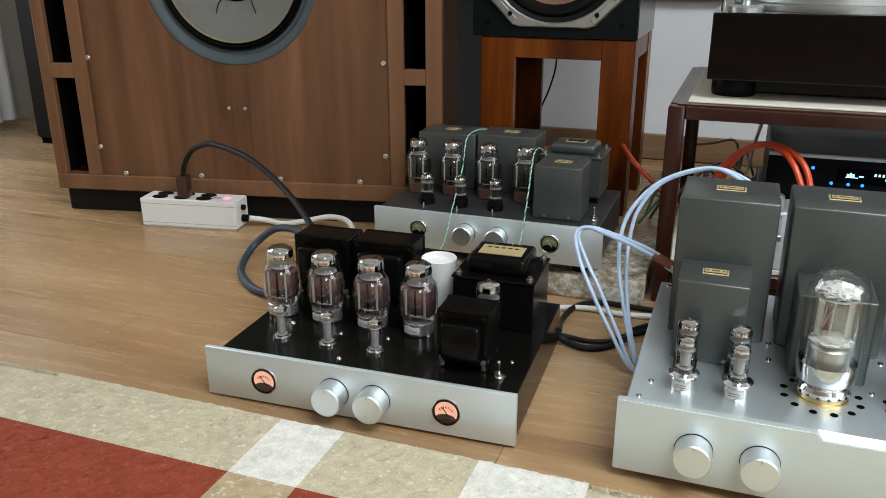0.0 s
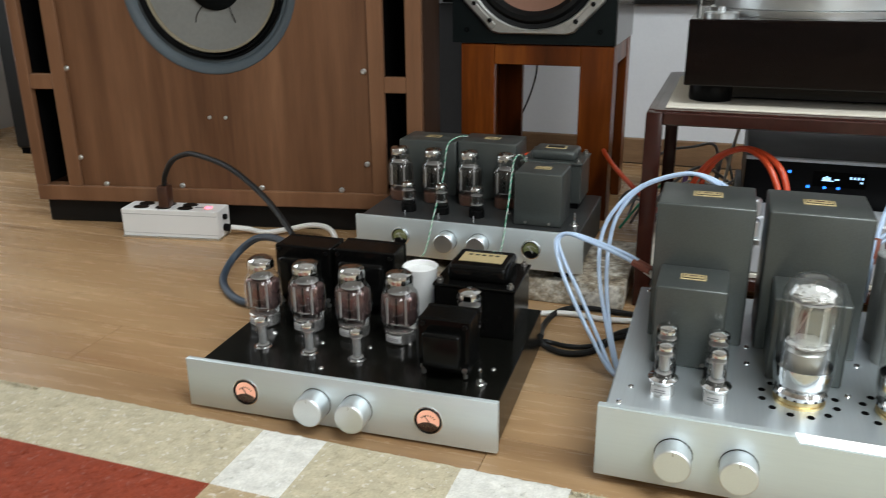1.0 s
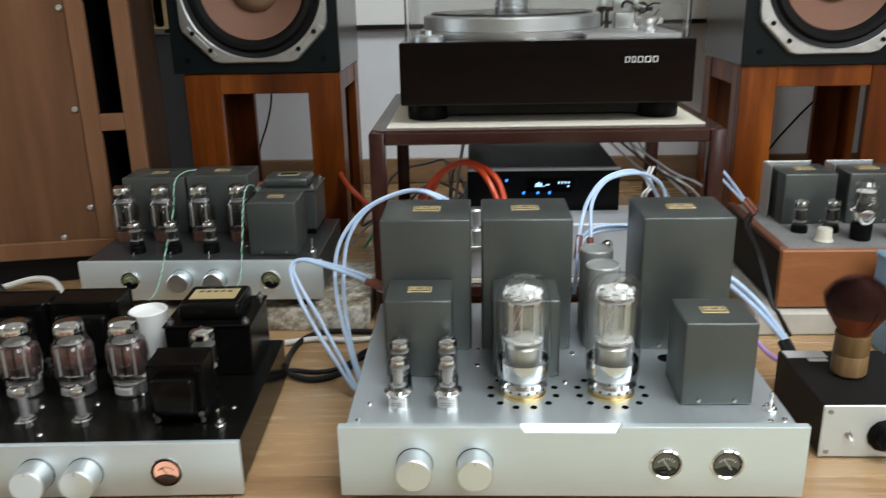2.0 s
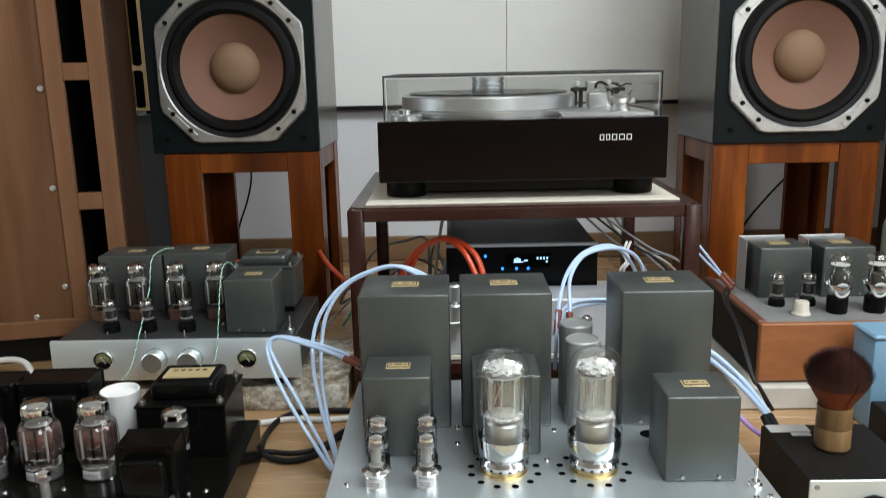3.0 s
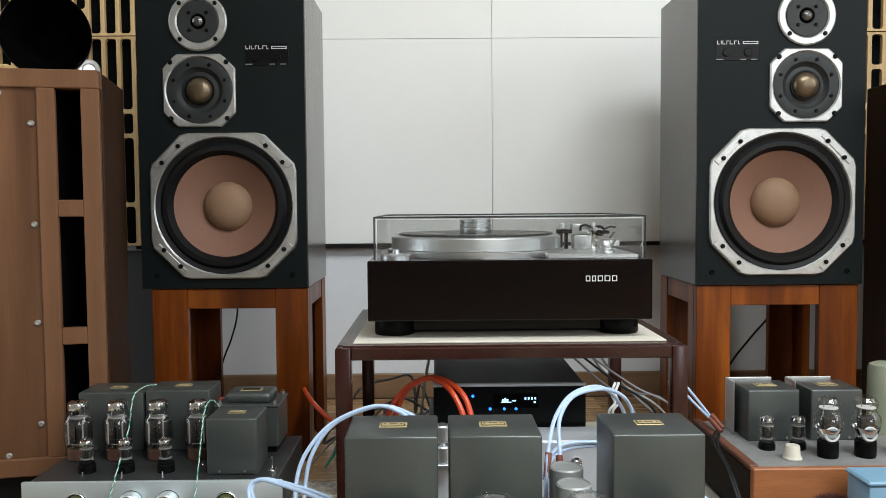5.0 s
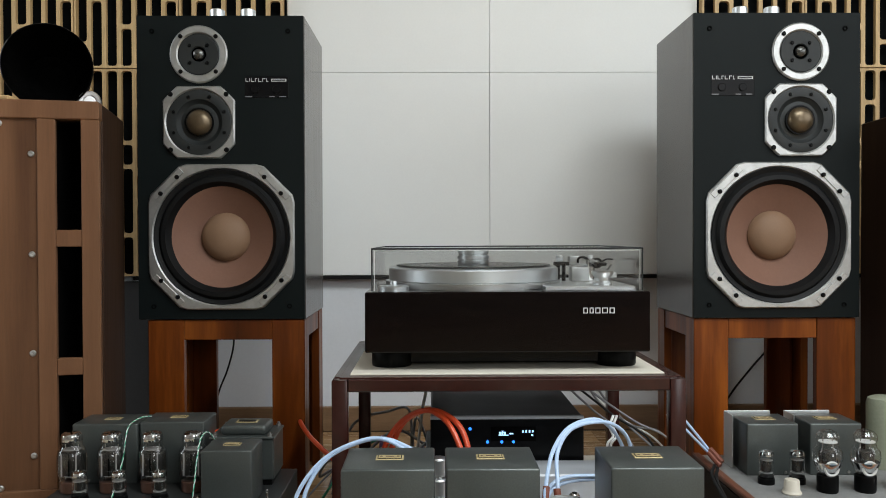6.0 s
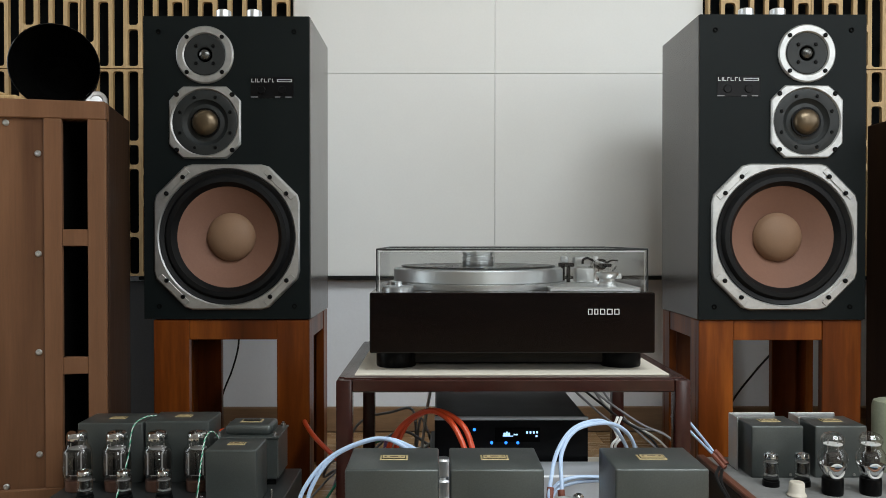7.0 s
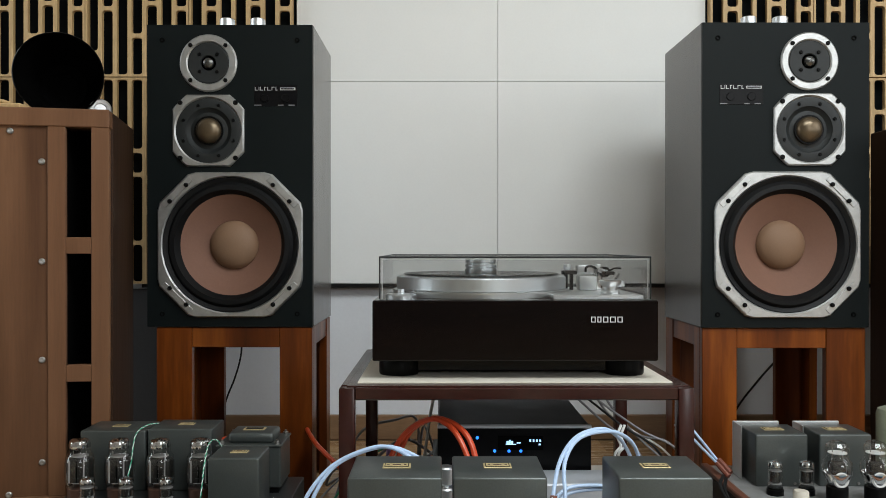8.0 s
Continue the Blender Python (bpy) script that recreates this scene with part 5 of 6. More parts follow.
def ragged_lump(r, flat, seed):
    """A flattened uneven mass, as of broken ceramic and spring wire."""
    bm = bmesh.new()
    bmesh.ops.create_icosphere(bm, subdivisions=4, radius=1.0)
    for v in bm.verts:
        q = v.co * 3.1 + Vector((seed, seed * 0.7, -seed))
        k = 0.86 + 0.2 * noise.noise(q) + 0.14 * noise.noise(q * 2.7) + 0.04 * noise.noise(q * 6.0)
        v.co = Vector((v.co.x * r * k, v.co.y * r * k, v.co.z * r * flat * (k + 0.25 * noise.noise(q * 1.9))))
    return bm


def bright_tube(parent, x, y):
    r = 0.033
    g = part("transmitting_tube", lathe([(0.026, 0.016), (r * 0.93, 0.023), (r, 0.038), (r, 0.12), (r * 0.97, 0.133), (r * 0.84, 0.144), (r * 0.6, 0.1515), (r * 0.3, 0.155), (0, 0.156)], 44), M["bright_glass"], parent, "tall clear glass transmitting tube", (x, y, 0.1))
    part("base", lathe([(0, 0), (0.0285, 0), (0.0285, 0.003), (0.0265, 0.0035), (0.0265, 0.0085), (0, 0.0085)], 36), M["gold"], g, "gold plated base ring")
    part("collar", lathe([(0.0268, 0.0095), (0.0295, 0.0105), (0.03, 0.0155), (0.0275, 0.02), (0.025, 0.02)], 36), M["chrome"], g)
    part("getter", lathe([(0.025, 0.02), (0.0305, 0.026), (0.0318, 0.04), (0.0314, 0.047), (0.0307, 0.047), (0.03, 0.04), (0.028, 0.027)], 36), M["getter"], g, "silver getter mirror")
    part("anode", lathe([(0.011, 0.028), (0.02, 0.03), (0.0218, 0.048), (0.0218, 0.064), (0.018, 0.068), (0.004, 0.068)], 28), M["flange"], g, "grey metal anode")
    part("inner_sleeve", lathe([(0.0195, 0.076), (0.0195, 0.118), (0.0187, 0.118), (0.0187, 0.076)], 32), M["bright_glass"], g, "clear inner sleeve")
    # two bright strips stand for vertical highlights in the glass
    for sx in (-1, 1):
        part("plate_wing", box(sx * 0.0155 - 0.0035, sx * 0.0155 + 0.0035, -0.001, 0.001, 0.076, 0.12, 0.0005), M["alu"], g, "thin bright strip added as a glass highlight")
    for z, rr in ((0.07, 0.0235), (0.122, 0.0225)):
        part("mica", lathe([(0.0, z), (rr * 0.8, z), (rr, z + 0.0015), (rr * 0.85, z + 0.003), (0, z + 0.0022)], 14), M["mica_grey"], g)
    part("insulator", ragged_lump(0.0235, 0.44, x * 40), M["mica"], g, "white ragged ceramic insulator", (0, 0, 0.1305))
    part("insulator", ragged_lump(0.0235, 0.17, x * 70), M["mica"], g, at=(0, 0, 0.073))
    for p, q in (((-0.003, 0, 0.072), (-0.002, 0, 0.124)), ((-0.013, -0.004, 0.085), (0.002, -0.004, 0.124)), ((-0.018, 0, 0.03), (-0.01, -0.004, 0.112)), ((0.018, 0.004, 0.03), (0.016, 0.004, 0.122))):
        part("support_rod", tube([p, tuple((u + v) / 2 for u, v in zip(p, q)), q], 0.0009, 6, 2), M["alu"], g)
    part("filament_spring", tube([(0.0, 0, 0.129), (0.004, 0.002, 0.137), (-0.003, 0.0, 0.142), (0.001, 0, 0.147)], 0.0011, 6), M["chrome"], g)
    return g


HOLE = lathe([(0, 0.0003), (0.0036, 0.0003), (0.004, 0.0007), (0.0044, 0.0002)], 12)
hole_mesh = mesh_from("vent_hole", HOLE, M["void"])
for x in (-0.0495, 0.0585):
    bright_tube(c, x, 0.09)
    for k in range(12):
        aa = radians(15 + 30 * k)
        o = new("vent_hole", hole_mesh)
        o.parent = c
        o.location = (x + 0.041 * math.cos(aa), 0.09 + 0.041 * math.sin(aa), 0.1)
for y, z in ((0.225, 0.22), (0.288, 0.222)):
    part("capacitor_can", lathe([(0, 0), (0.0235, 0), (0.0235, z - 0.102), (0.0215, z - 0.1), (0.02, z - 0.1), (0.0195, z - 0.1015), (0, z - 0.1015)], 32), M["can_grey"], c, "pale grey capacitor can", (0.0645, y, 0.1))
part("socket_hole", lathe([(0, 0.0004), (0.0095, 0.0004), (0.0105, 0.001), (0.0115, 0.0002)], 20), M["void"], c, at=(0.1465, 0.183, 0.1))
toggle(c, 0.2355, 0.045, 0.1)
deck_screws(c, [(-0.1055, 0.213), (-0.1055, 0.165), (0.024, 0.2), (0.245, 0.022), (0.228, 0.018), (-0.245, 0.02), (-0.245, 0.37), (0.245, 0.37), (0.005, 0.115), (-0.236, 0.06)], 0.1)

# ---- wooden cased amplifier on a white board ----
solid("white_board", box(0.468, 0.97, 1.372, 1.71, 0, 0.043, 0.004), M["white_stone"], "off-white worn board lying on the floor", "board")
f = thing("tube_amplifier", "wooden cased tube amplifier with grey transformers and glass tubes", "amplifier", (0.505, 1.385, 0.043))
part("front_board", box(0, 0.42, 0, 0.014, 0.004, 0.105, 0.002), M["orange_wood"], f, "orange cherry wood front")
# side boards take a nearly black colour in place of shade
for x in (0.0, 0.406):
    part("side_board", box(x, x + 0.014, 0.0145, 0.31, 0.004, 0.097, 0.002), M["shade_wood"], f, "side board with its deep shade in the colour")
    part("top_edging", box(x - 0.001, x + 0.015, 0.0145, 0.31, 0.0972, 0.107, 0.002), M["dark_wood"], f, "red-brown edging strip")
part("deck", box(0.0145, 0.4055, 0.0145, 0.31, 0.02, 0.102, 0.001), M["deck_grey"], f, "grey metal deck")
for x in (0.03, 0.39):
    for y in (0.03, 0.28):
        part("foot", disc(0.012, 0, 0.02, 14), M["black_plastic"], f, at=(x, y, 0))
for x in (0.054, 0.17):
    can_transformer(f, x, x + 0.095, 0.165, 0.252, 0.102, 0.197, 0.038)
    part("shield_plate", box(x - 0.009, x + 0.08, 0.256, 0.26, 0.102, 0.202, 0.001), M["alu"], f, "bright metal shield plate")
    part("shield_plate", box(x - 0.009, x - 0.006, 0.215, 0.2555, 0.102, 0.202, 0.001), M["alu"], f)
for x in (0.071, 0.126):
    small_tube(f, (x, 0.12, 0.102), 0.0128, 0.062, 0.0145, 0.013, "black_plastic", "small tube in a dark base")
part("cream_knob", lathe([(0, 0), (0.0155, 0), (0.0163, 0.002), (0.0145, 0.005), (0.0132, 0.007), (0.0124, 0.022), (0.011, 0.024), (0, 0.024)], 32), M["cream_knob"], f, "cream plastic knob", (0.091, 0.062, 0.102))


def shoulder_tube(parent, at):
    r, h = 0.0245, 0.107
    g = part("shoulder_tube", lathe([(0.0135, 0.028), (0.0165, 0.034), (0.0235, 0.05), (r, 0.06), (0.0235, 0.07), (0.0175, 0.078), (0.0165, 0.084), (0.019, 0.09), (0.0185, 0.097), (0.014, 0.103), (0.006, h - 0.001), (0, h)], 32), M["glass"], parent, "shouldered glass output tube", at)
    part("base", lathe([(0, 0), (0.0165, 0), (0.0175, 0.003), (0.0175, 0.028), (0.014, 0.031), (0, 0.031)], 28), M["black_plastic"], g, "black bakelite base")
    part("plate", box(-0.013, 0.013, -0.008, 0.008, 0.042, 0.07, 0.002), M["plate_metal"], g)
    part("getter", lathe([(0.0165, 0.036), (0.0225, 0.05), (0.0225, 0.052), (0.016, 0.0365)], 28), M["getter"], g)
    # getter ring coloured white for its bright reflection, round a dark disc
    part("getter_cup", lathe([(0.0085, 0.002), (0.0115, 0.0), (0.0135, 0.001), (0.0115, 0.003), (0.0085, 0.002)], 24, FRONT), M["mica"], g, "getter ring with its bright reflection as white", (0, -0.0135, 0.042))
    part("getter_face", disc(0.0085, 0, 0.001, 20, 0, FRONT), M["black_plastic"], g, at=(0, -0.0125, 0.042))
    part("mica", disc(0.0155, 0.085, 0.0862, 18), M["mica"], g)
    for sx in (-1, 1):
        part("support_rod", tube([(sx * 0.009, 0, 0.03), (sx * 0.01, 0, 0.06), (sx * 0.008, 0, 0.094)], 0.0009, 6, 2), M["steel"], g)
    return g


for x in (0.157, 0.222, 0.287):
    shoulder_tube(f, (x, 0.072, 0.102))
part("pale_can", lathe([(0, 0), (0.03, 0), (0.03, 0.12), (0.027, 0.13), (0.018, 0.134), (0, 0.134)], 32), paint("pale_green_enamel", (0.22, 0.235, 0.17), 0.45), f, "pale green metal can", (0.335, 0.22, 0.102))

# ---- small boxes, brush and strip ----
sb = thing("silver_box", "silver metal box with a toggle on the lower rack shelf", "metal box", (0.15, 1.449, 0.0795))
part("case", box(-0.172, 0.15, 0, 0.09, 0, 0.1, 0.003), M["box_grey"], sb)
part("bracket", box(-0.17, -0.138, -0.032, 0.0005, 0.06, 0.07, 0.001), M["alu"], sb)
part("stem", disc(0.006, 0.0, 0.01, 16), M["alu"], sb, at=(-0.154, -0.016, 0.098))
part("jack", lathe([(0, 0), (0.01, 0), (0.01, 0.004), (0.006, 0.005), (0.006, 0.016), (0, 0.017)], 16, FRONT), M["chrome"], sb, at=(0.075, 0, 0.062))
for z, xx in ((0.105, -0.154), (0.07, -0.153)):
    part("canister", disc(0.014, 0.0, 0.03, 20, 0.003), M["alu_knob"], sb, "bright metal canister", at=(xx, -0.016, z))

g = thing("selector_box", "small black box with a silver face and black knob", "selector box", (0.427, 0.997, 0))
part("case", box(0, 0.145, 0.003, 0.165, 0.003, 0.072, 0.0015), M["black_paint"], g, "black steel case")
part("face", box(-0.001, 0.146, 0, 0.003, 0.002, 0.0745, 0.001), M["alu_panel"], g, "silver face plate")
part("rear_plate", box(0.004, 0.06, 0.14, 0.162, 0.072, 0.0735, 0.0005), M["white_print"], g, "white label on the box")
part("label_tab", box(0.03, 0.056, 0.128, 0.138, 0.072, 0.0732, 0.0004), M["white_print"], g)
kn = part("knob", lathe([(0, 0), (0.022, 0), (0.0225, 0.002), (0.017, 0.005), (0.0145, 0.007), (0.0135, 0.02), (0.012, 0.0215), (0, 0.0215)], 12, FRONT), M["black_plastic"], g, "fluted black knob", (0.078, 0, 0.033))
part("knob_skirt", disc(0.021, 0, 0.003, 28, 0.001, FRONT), M["black_plastic"], kn)
tg = part("toggle_switch", disc(0.0045, 0, 0.003, 14, 0, FRONT), M["steel"], g, at=(0.033, 0, 0.034))
part("lever", lathe([(0.0014, 0), (0.002, 0.011), (0, 0.012)], 10, FRONT @ Matrix.Rotation(radians(20), 4, "X")), M["chrome"], tg, at=(0, -0.002, 0))
for x in (0.008, 0.138):
    for z in (0.01, 0.066):
        part("case_screw", lathe([(0, 0), (0.0034, 0), (0.003, 0.0015), (0, 0.001)], 10, FRONT), M["steel"], g, at=(x, 0, z))

br = thing("dusting_brush", "round soft brown brush standing on its bamboo handle", "brush", (0.494, 1.09, 0.0738))
part("handle", lathe([(0, 0), (0.0205, 0), (0.0225, 0.003), (0.0225, 0.028), (0.0215, 0.03), (0.0225, 0.032), (0.0215, 0.052), (0.0225, 0.055), (0.022, 0.059), (0, 0.059)], 28), M["bamboo"], br, "brown bamboo handle with a ring")
bristle, tip = bmesh.new(), bmesh.new()
rng = random.Random(4)
for k in range(5200):
    q = math.sqrt(rng.random())
    aa = rng.random() * 2 * math.pi
    base = Vector((0.0175 * q * math.cos(aa), 0.0175 * q * math.sin(aa), 0.057))
    top = Vector((0.0455 * q * math.cos(aa), 0.0455 * q * math.sin(aa), 0.057 + 0.08 * math.sqrt(max(0.05, 1 - 0.62 * q ** 2.6)) + rng.uniform(-0.002, 0.002)))
    mid = base.lerp(top, 0.62) + Vector((math.cos(aa), math.sin(aa), 0)) * 0.002 * q
    side = Vector((-math.sin(aa), math.cos(aa), 0)) * 0.0007
    v = [bristle.verts.new(p) for p in (base - side * 0.6, base + side * 0.6, mid + side, mid - side)]
    bristle.faces.new(v)
    v = [tip.verts.new(p) for p in (mid - side, mid + side, top)]
    tip.faces.new(v)
part("bristle_mass", bristle, paint("orange_brown_bristle", (0.21, 0.045, 0.014), 0.6, vary=0.3, grain=300), br, "orange-brown bristles")
part("bristle_tip", tip, paint("dark_brown_bristle", (0.06, 0.016, 0.012), 0.6, vary=0.3, grain=300), br, "dark brown bristle tips")

hb = thing("black_box", "black metal box with a silver jack on the floor", "metal box", (0.625, 1.09, 0))
part("case", box(0, 0.2, 0.003, 0.16, 0.002, 0.068, 0.002), M["black_paint"], hb)
part("jack", lathe([(0.004, 0.0), (0.009, 0), (0.009, 0.006), (0.005, 0.006), (0.005, 0.002), (0, 0.002)], 18, Matrix.Rotation(radians(-90), 4, "Y")), M["chrome"], hb, at=(0, 0.05, 0.045))
bb = thing("blue_box", "pale blue plastic box on the floor before the wooden amplifier", "plastic box", (0.645, 1.29, 0))
part("case", box(0, 0.14, 0, 0.07, 0, 0.15, 0.006, 2), M["blue_plastic"], bb)
part("lid", box(-0.002, 0.142, -0.002, 0.072, 0.15, 0.158, 0.003), M["blue_plastic"], bb)

ps = thing("power_strip", "white metal power strip with black sockets on the floor", "power strip", (-1.309, 1.479, 0), 9.8)
part("case", box(0, 0.224, 0, 0.062, 0.004, 0.066, 0.0015), M["white_plastic"], ps, "white painted case")
part("lid_seam", box(-0.0004, 0.2244, -0.0004, 0.0624, 0.0545, 0.0553), M["cable_grey"], ps, "thin dark seam of the lid")
part("foot_seam", box(-0.0004, 0.2244, -0.0004, 0.0624, 0.0115, 0.0121), M["cable_grey"], ps)
part("base_lip", box(-0.002, 0.226, -0.003, 0.065, 0, 0.004), M["alu"], ps)
part("end_cap", box(0.2245, 0.2265, 0.001, 0.061, 0.005, 0.065), M["white_plastic"], ps)
for k in range(3):
    for j in range(2):
        so = part("socket", lathe([(0, 0.0006), (0.0115, 0.0006), (0.0125, 0.0016), (0.0135, 0.0004)], 24), M["black_plastic"], ps, "black round socket", (0.04 + 0.052 * k, 0.018 + 0.027 * j, 0.066), Matrix.Diagonal((1.35, 1, 1, 1)))
part("plug", box(0.086, 0.111, 0.008, 0.036, 0.067, 0.117, 0.004, 2), M["brown_plug"], ps, "dark brown plug")
part("pilot_light", box(0.188, 0.202, 0.024, 0.032, 0.066, 0.069, 0.001), M["led_red"], ps, "glowing red pilot light")
part("rating_bar", box(0.162, 0.182, 0.026, 0.032, 0.066, 0.0666), M["cable_grey"], ps)
part("fuse_holder", disc(0.0065, 0, 0.008, 16, 0.001, Matrix.Rotation(radians(90), 4, "Y")), M["black_plastic"], ps, at=(0.226, 0.031, 0.047))
part("cable_gland", disc(0.0085, 0, 0.012, 16, 0.001, Matrix.Rotation(radians(90), 4, "Y")), M["black_plastic"], ps, at=(0.226, 0.031, 0.022))


# ---- cables ----
def cable(points, radius, material, label, ends=None, shift=None, steps=8):
    ob = thing("cable", label, "cable", points[0])
    o = Vector(points[0])
    local = [Vector(p) - o for p in points]
    part("cord", tube(local, radius, 10, steps), M[material], ob)
    if shift:
        part("cord", tube([p + Vector(shift) * (0.6 + 0.4 * math.sin(i * 1.3)) for i, p in enumerate(local)], radius, 10, steps), M[material], ob)
    for where, mat_name, rad, length in ends or ():
        p, q = (local[0], local[1]) if where == 0 else (local[-1], local[-2])
        d = (q - p).normalized() * length
        part("sleeve", tube([p - d * 0.2, p + d * 0.4, p + d], rad, 10, 3), M[mat_name], ob, "brown heat shrink sleeve" if "brown" in mat_name else "")
        if shift:
            part("sleeve", tube([p - d * 0.2 + Vector(shift) * 0.6, p + d * 0.4 + Vector(shift) * 0.6, p + d + Vector(shift) * 0.6], rad, 10, 3), M[mat_name], ob)
    return ob


SPK = "pair of pale blue speaker cables"
BLUE = 0.0031
cable([(-0.03, 1.29, 0.18), (-0.045, 1.3, 0.245), (-0.07, 1.306, 0.269), (-0.109, 1.31, 0.277), (-0.17, 1.3, 0.255), (-0.208, 1.28, 0.216), (-0.221, 1.26, 0.173), (-0.213, 1.22, 0.124), (-0.19, 1.175, 0.06), (-0.168, 1.15, 0.012), (-0.14, 1.14, 0.0045), (-0.05, 1.15, 0.0045)], BLUE, "cable_blue", SPK, shift=(0.013, 0.004, -0.002))
cable([(-0.143, 1.18, 0.166), (-0.186, 1.2, 0.178), (-0.24, 1.23, 0.185), (-0.27, 1.238, 0.189), (-0.284, 1.232, 0.178), (-0.275, 1.215, 0.15), (-0.25, 1.19, 0.11), (-0.212, 1.165, 0.055), (-0.178, 1.15, 0.012), (-0.14, 1.15, 0.0045), (-0.06, 1.17, 0.0045)], BLUE, "cable_blue", SPK + " with brown sleeves", [(0, "shrink_brown", 0.0052, 0.024)], (0.012, 0.008, -0.002))
cable([(-0.125, 1.172, 0.157), (-0.14, 1.179, 0.165), (-0.15, 1.184, 0.168)], 0.0028, "cable_white", "pair of white cable ends at the amplifier", shift=(0.004, 0.004, -0.009))
cable([(0.141, 1.215, 0.14), (0.144, 1.222, 0.19), (0.149, 1.24, 0.229), (0.165, 1.28, 0.265), (0.196, 1.32, 0.29), (0.242, 1.36, 0.293), (0.275, 1.395, 0.272), (0.3, 1.42, 0.236), (0.31, 1.428, 0.2)], BLUE, "cable_blue", SPK, shift=(0.021, 0.004, -0.007))
cable([(0.1445, 1.225, 0.192), (0.146, 1.229, 0.205), (0.149, 1.238, 0.224)], 0.0052, "shrink_brown", "brown sleeves round the speaker cables", shift=(0.019, 0.002, -0.005))
cable([(0.15, 1.3, 0.17), (0.17, 1.32, 0.203), (0.21, 1.33, 0.212), (0.27, 1.325, 0.206), (0.34, 1.315, 0.17)], BLUE, "cable_blue", SPK, shift=(0.0, 0.004, -0.01))
cable([(0.455, 1.7, 0.226), (0.47, 1.69, 0.218), (0.492, 1.66, 0.193), (0.512, 1.62, 0.17), (0.524, 1.6, 0.154)], 0.0026, "cable_blue", "pair of pale speaker cables with red-brown sleeves", [(1, "shrink_brown", 0.0052, 0.028)], (0.007, 0.003, 0.01))
cable([(0.36, 1.3, 0.15), (0.394, 1.28, 0.136), (0.434, 1.26, 0.1), (0.45, 1.2, 0.075), (0.456, 1.165, 0.055)], 0.004, "cable_blue", "pair of pale blue cables into the black box", [(1, "cable_black", 0.006, 0.035)], (-0.011, 0.002, -0.004))
cable([(0.365, 1.27, 0.11), (0.398, 1.235, 0.088), (0.416, 1.205, 0.062), (0.43, 1.18, 0.052), (0.444, 1.165, 0.05)], 0.0036, "cable_purple", "violet interconnect cable into the black box")
cable([(-0.125, 1.6, 0.12), (-0.112, 1.575, 0.17), (-0.094, 1.56, 0.217), (-0.066, 1.54, 0.254), (-0.028, 1.51, 0.277), (0.0, 1.485, 0.272), (0.02, 1.462, 0.252), (0.036, 1.444, 0.216), (0.038, 1.44, 0.195)], 0.005, "cable_red", "pair of thick red cables arching before the receiver", shift=(0.015, 0.002, 0.002), steps=10)
cable([(-0.455, 1.625, 0.2), (-0.436, 1.63, 0.211), (-0.415, 1.635, 0.217), (-0.4, 1.642, 0.218)], 0.003, "cable_red", "short red wire behind the grey amplifier")
cable([(-0.32, 1.94, 0.166), (-0.3, 1.86, 0.17), (-0.272, 1.79, 0.162), (-0.235, 1.765, 0.135), (-0.195, 1.76, 0.1), (-0.14, 1.78, 0.05), (-0.08, 1.8, 0.006)], 0.005, "cable_red", "thick red cable beside the wooden stand")


for dx in (0.0, 0.006):
    cable([(0.288 + dx, 1.43, 0.284), (0.281 + dx, 1.426, 0.266), (0.286 + dx, 1.424, 0.25), (0.276 + dx, 1.422, 0.236), (0.28 + dx, 1.424, 0.205)], 0.0022, "cable_white", "short white cable end tied to the speaker cables")


def twisted(points, label):
    ob = thing("twisted_wire", label, "wire", points[0])
    local = [Vector(p) - Vector(points[0]) for p in points]
    part("strand", tube(local, 0.0008, 6, 26, None, 0.75, 0.0007), M["cable_green"], ob, "green strand")
    part("strand", tube(local, 0.0007, 6, 26, None, 0.75, -0.0007), M["cable_white"], ob, "white strand")


twisted([(-0.54, 1.6, 0.25), (-0.553, 1.575, 0.252), (-0.566, 1.552, 0.238), (-0.557, 1.5, 0.191), (-0.541, 1.4, 0.146), (-0.522, 1.32, 0.13), (-0.495, 1.23, 0.14), (-0.471, 1.15, 0.16)], "thin twisted green and white wire between the amplifiers")
twisted([(-0.39, 1.53, 0.2), (-0.405, 1.505, 0.24), (-0.41, 1.47, 0.242), (-0.402, 1.415, 0.22), (-0.401, 1.395, 0.185), (-0.404, 1.372, 0.12), (-0.39, 1.3, 0.125), (-0.365, 1.17, 0.173)], "thin twisted green and white wire over the transformer")
cable([(-1.215, 1.517, 0.112), (-1.205, 1.512, 0.142), (-1.172, 1.497, 0.178), (-1.125, 1.478, 0.2), (-1.079, 1.462, 0.206), (-0.976, 1.42, 0.196), (-0.873, 1.37, 0.16), (-0.787, 1.31, 0.12), (-0.72, 1.25, 0.08), (-0.69, 1.215, 0.05)], 0.0058, "cable_black", "black power cord arching from the strip")
cable([(-0.69, 1.215, 0.03), (-0.735, 1.27, 0.065), (-0.8, 1.32, 0.09), (-0.9, 1.385, 0.07), (-0.955, 1.385, 0.03), (-0.945, 1.32, 0.009), (-0.9, 1.26, 0.009), (-0.84, 1.22, 0.009), (-0.76, 1.21, 0.015), (-0.69, 1.215, 0.03)], 0.0072, "cable_slate", "thick slate-blue power cable curling behind the amplifier")
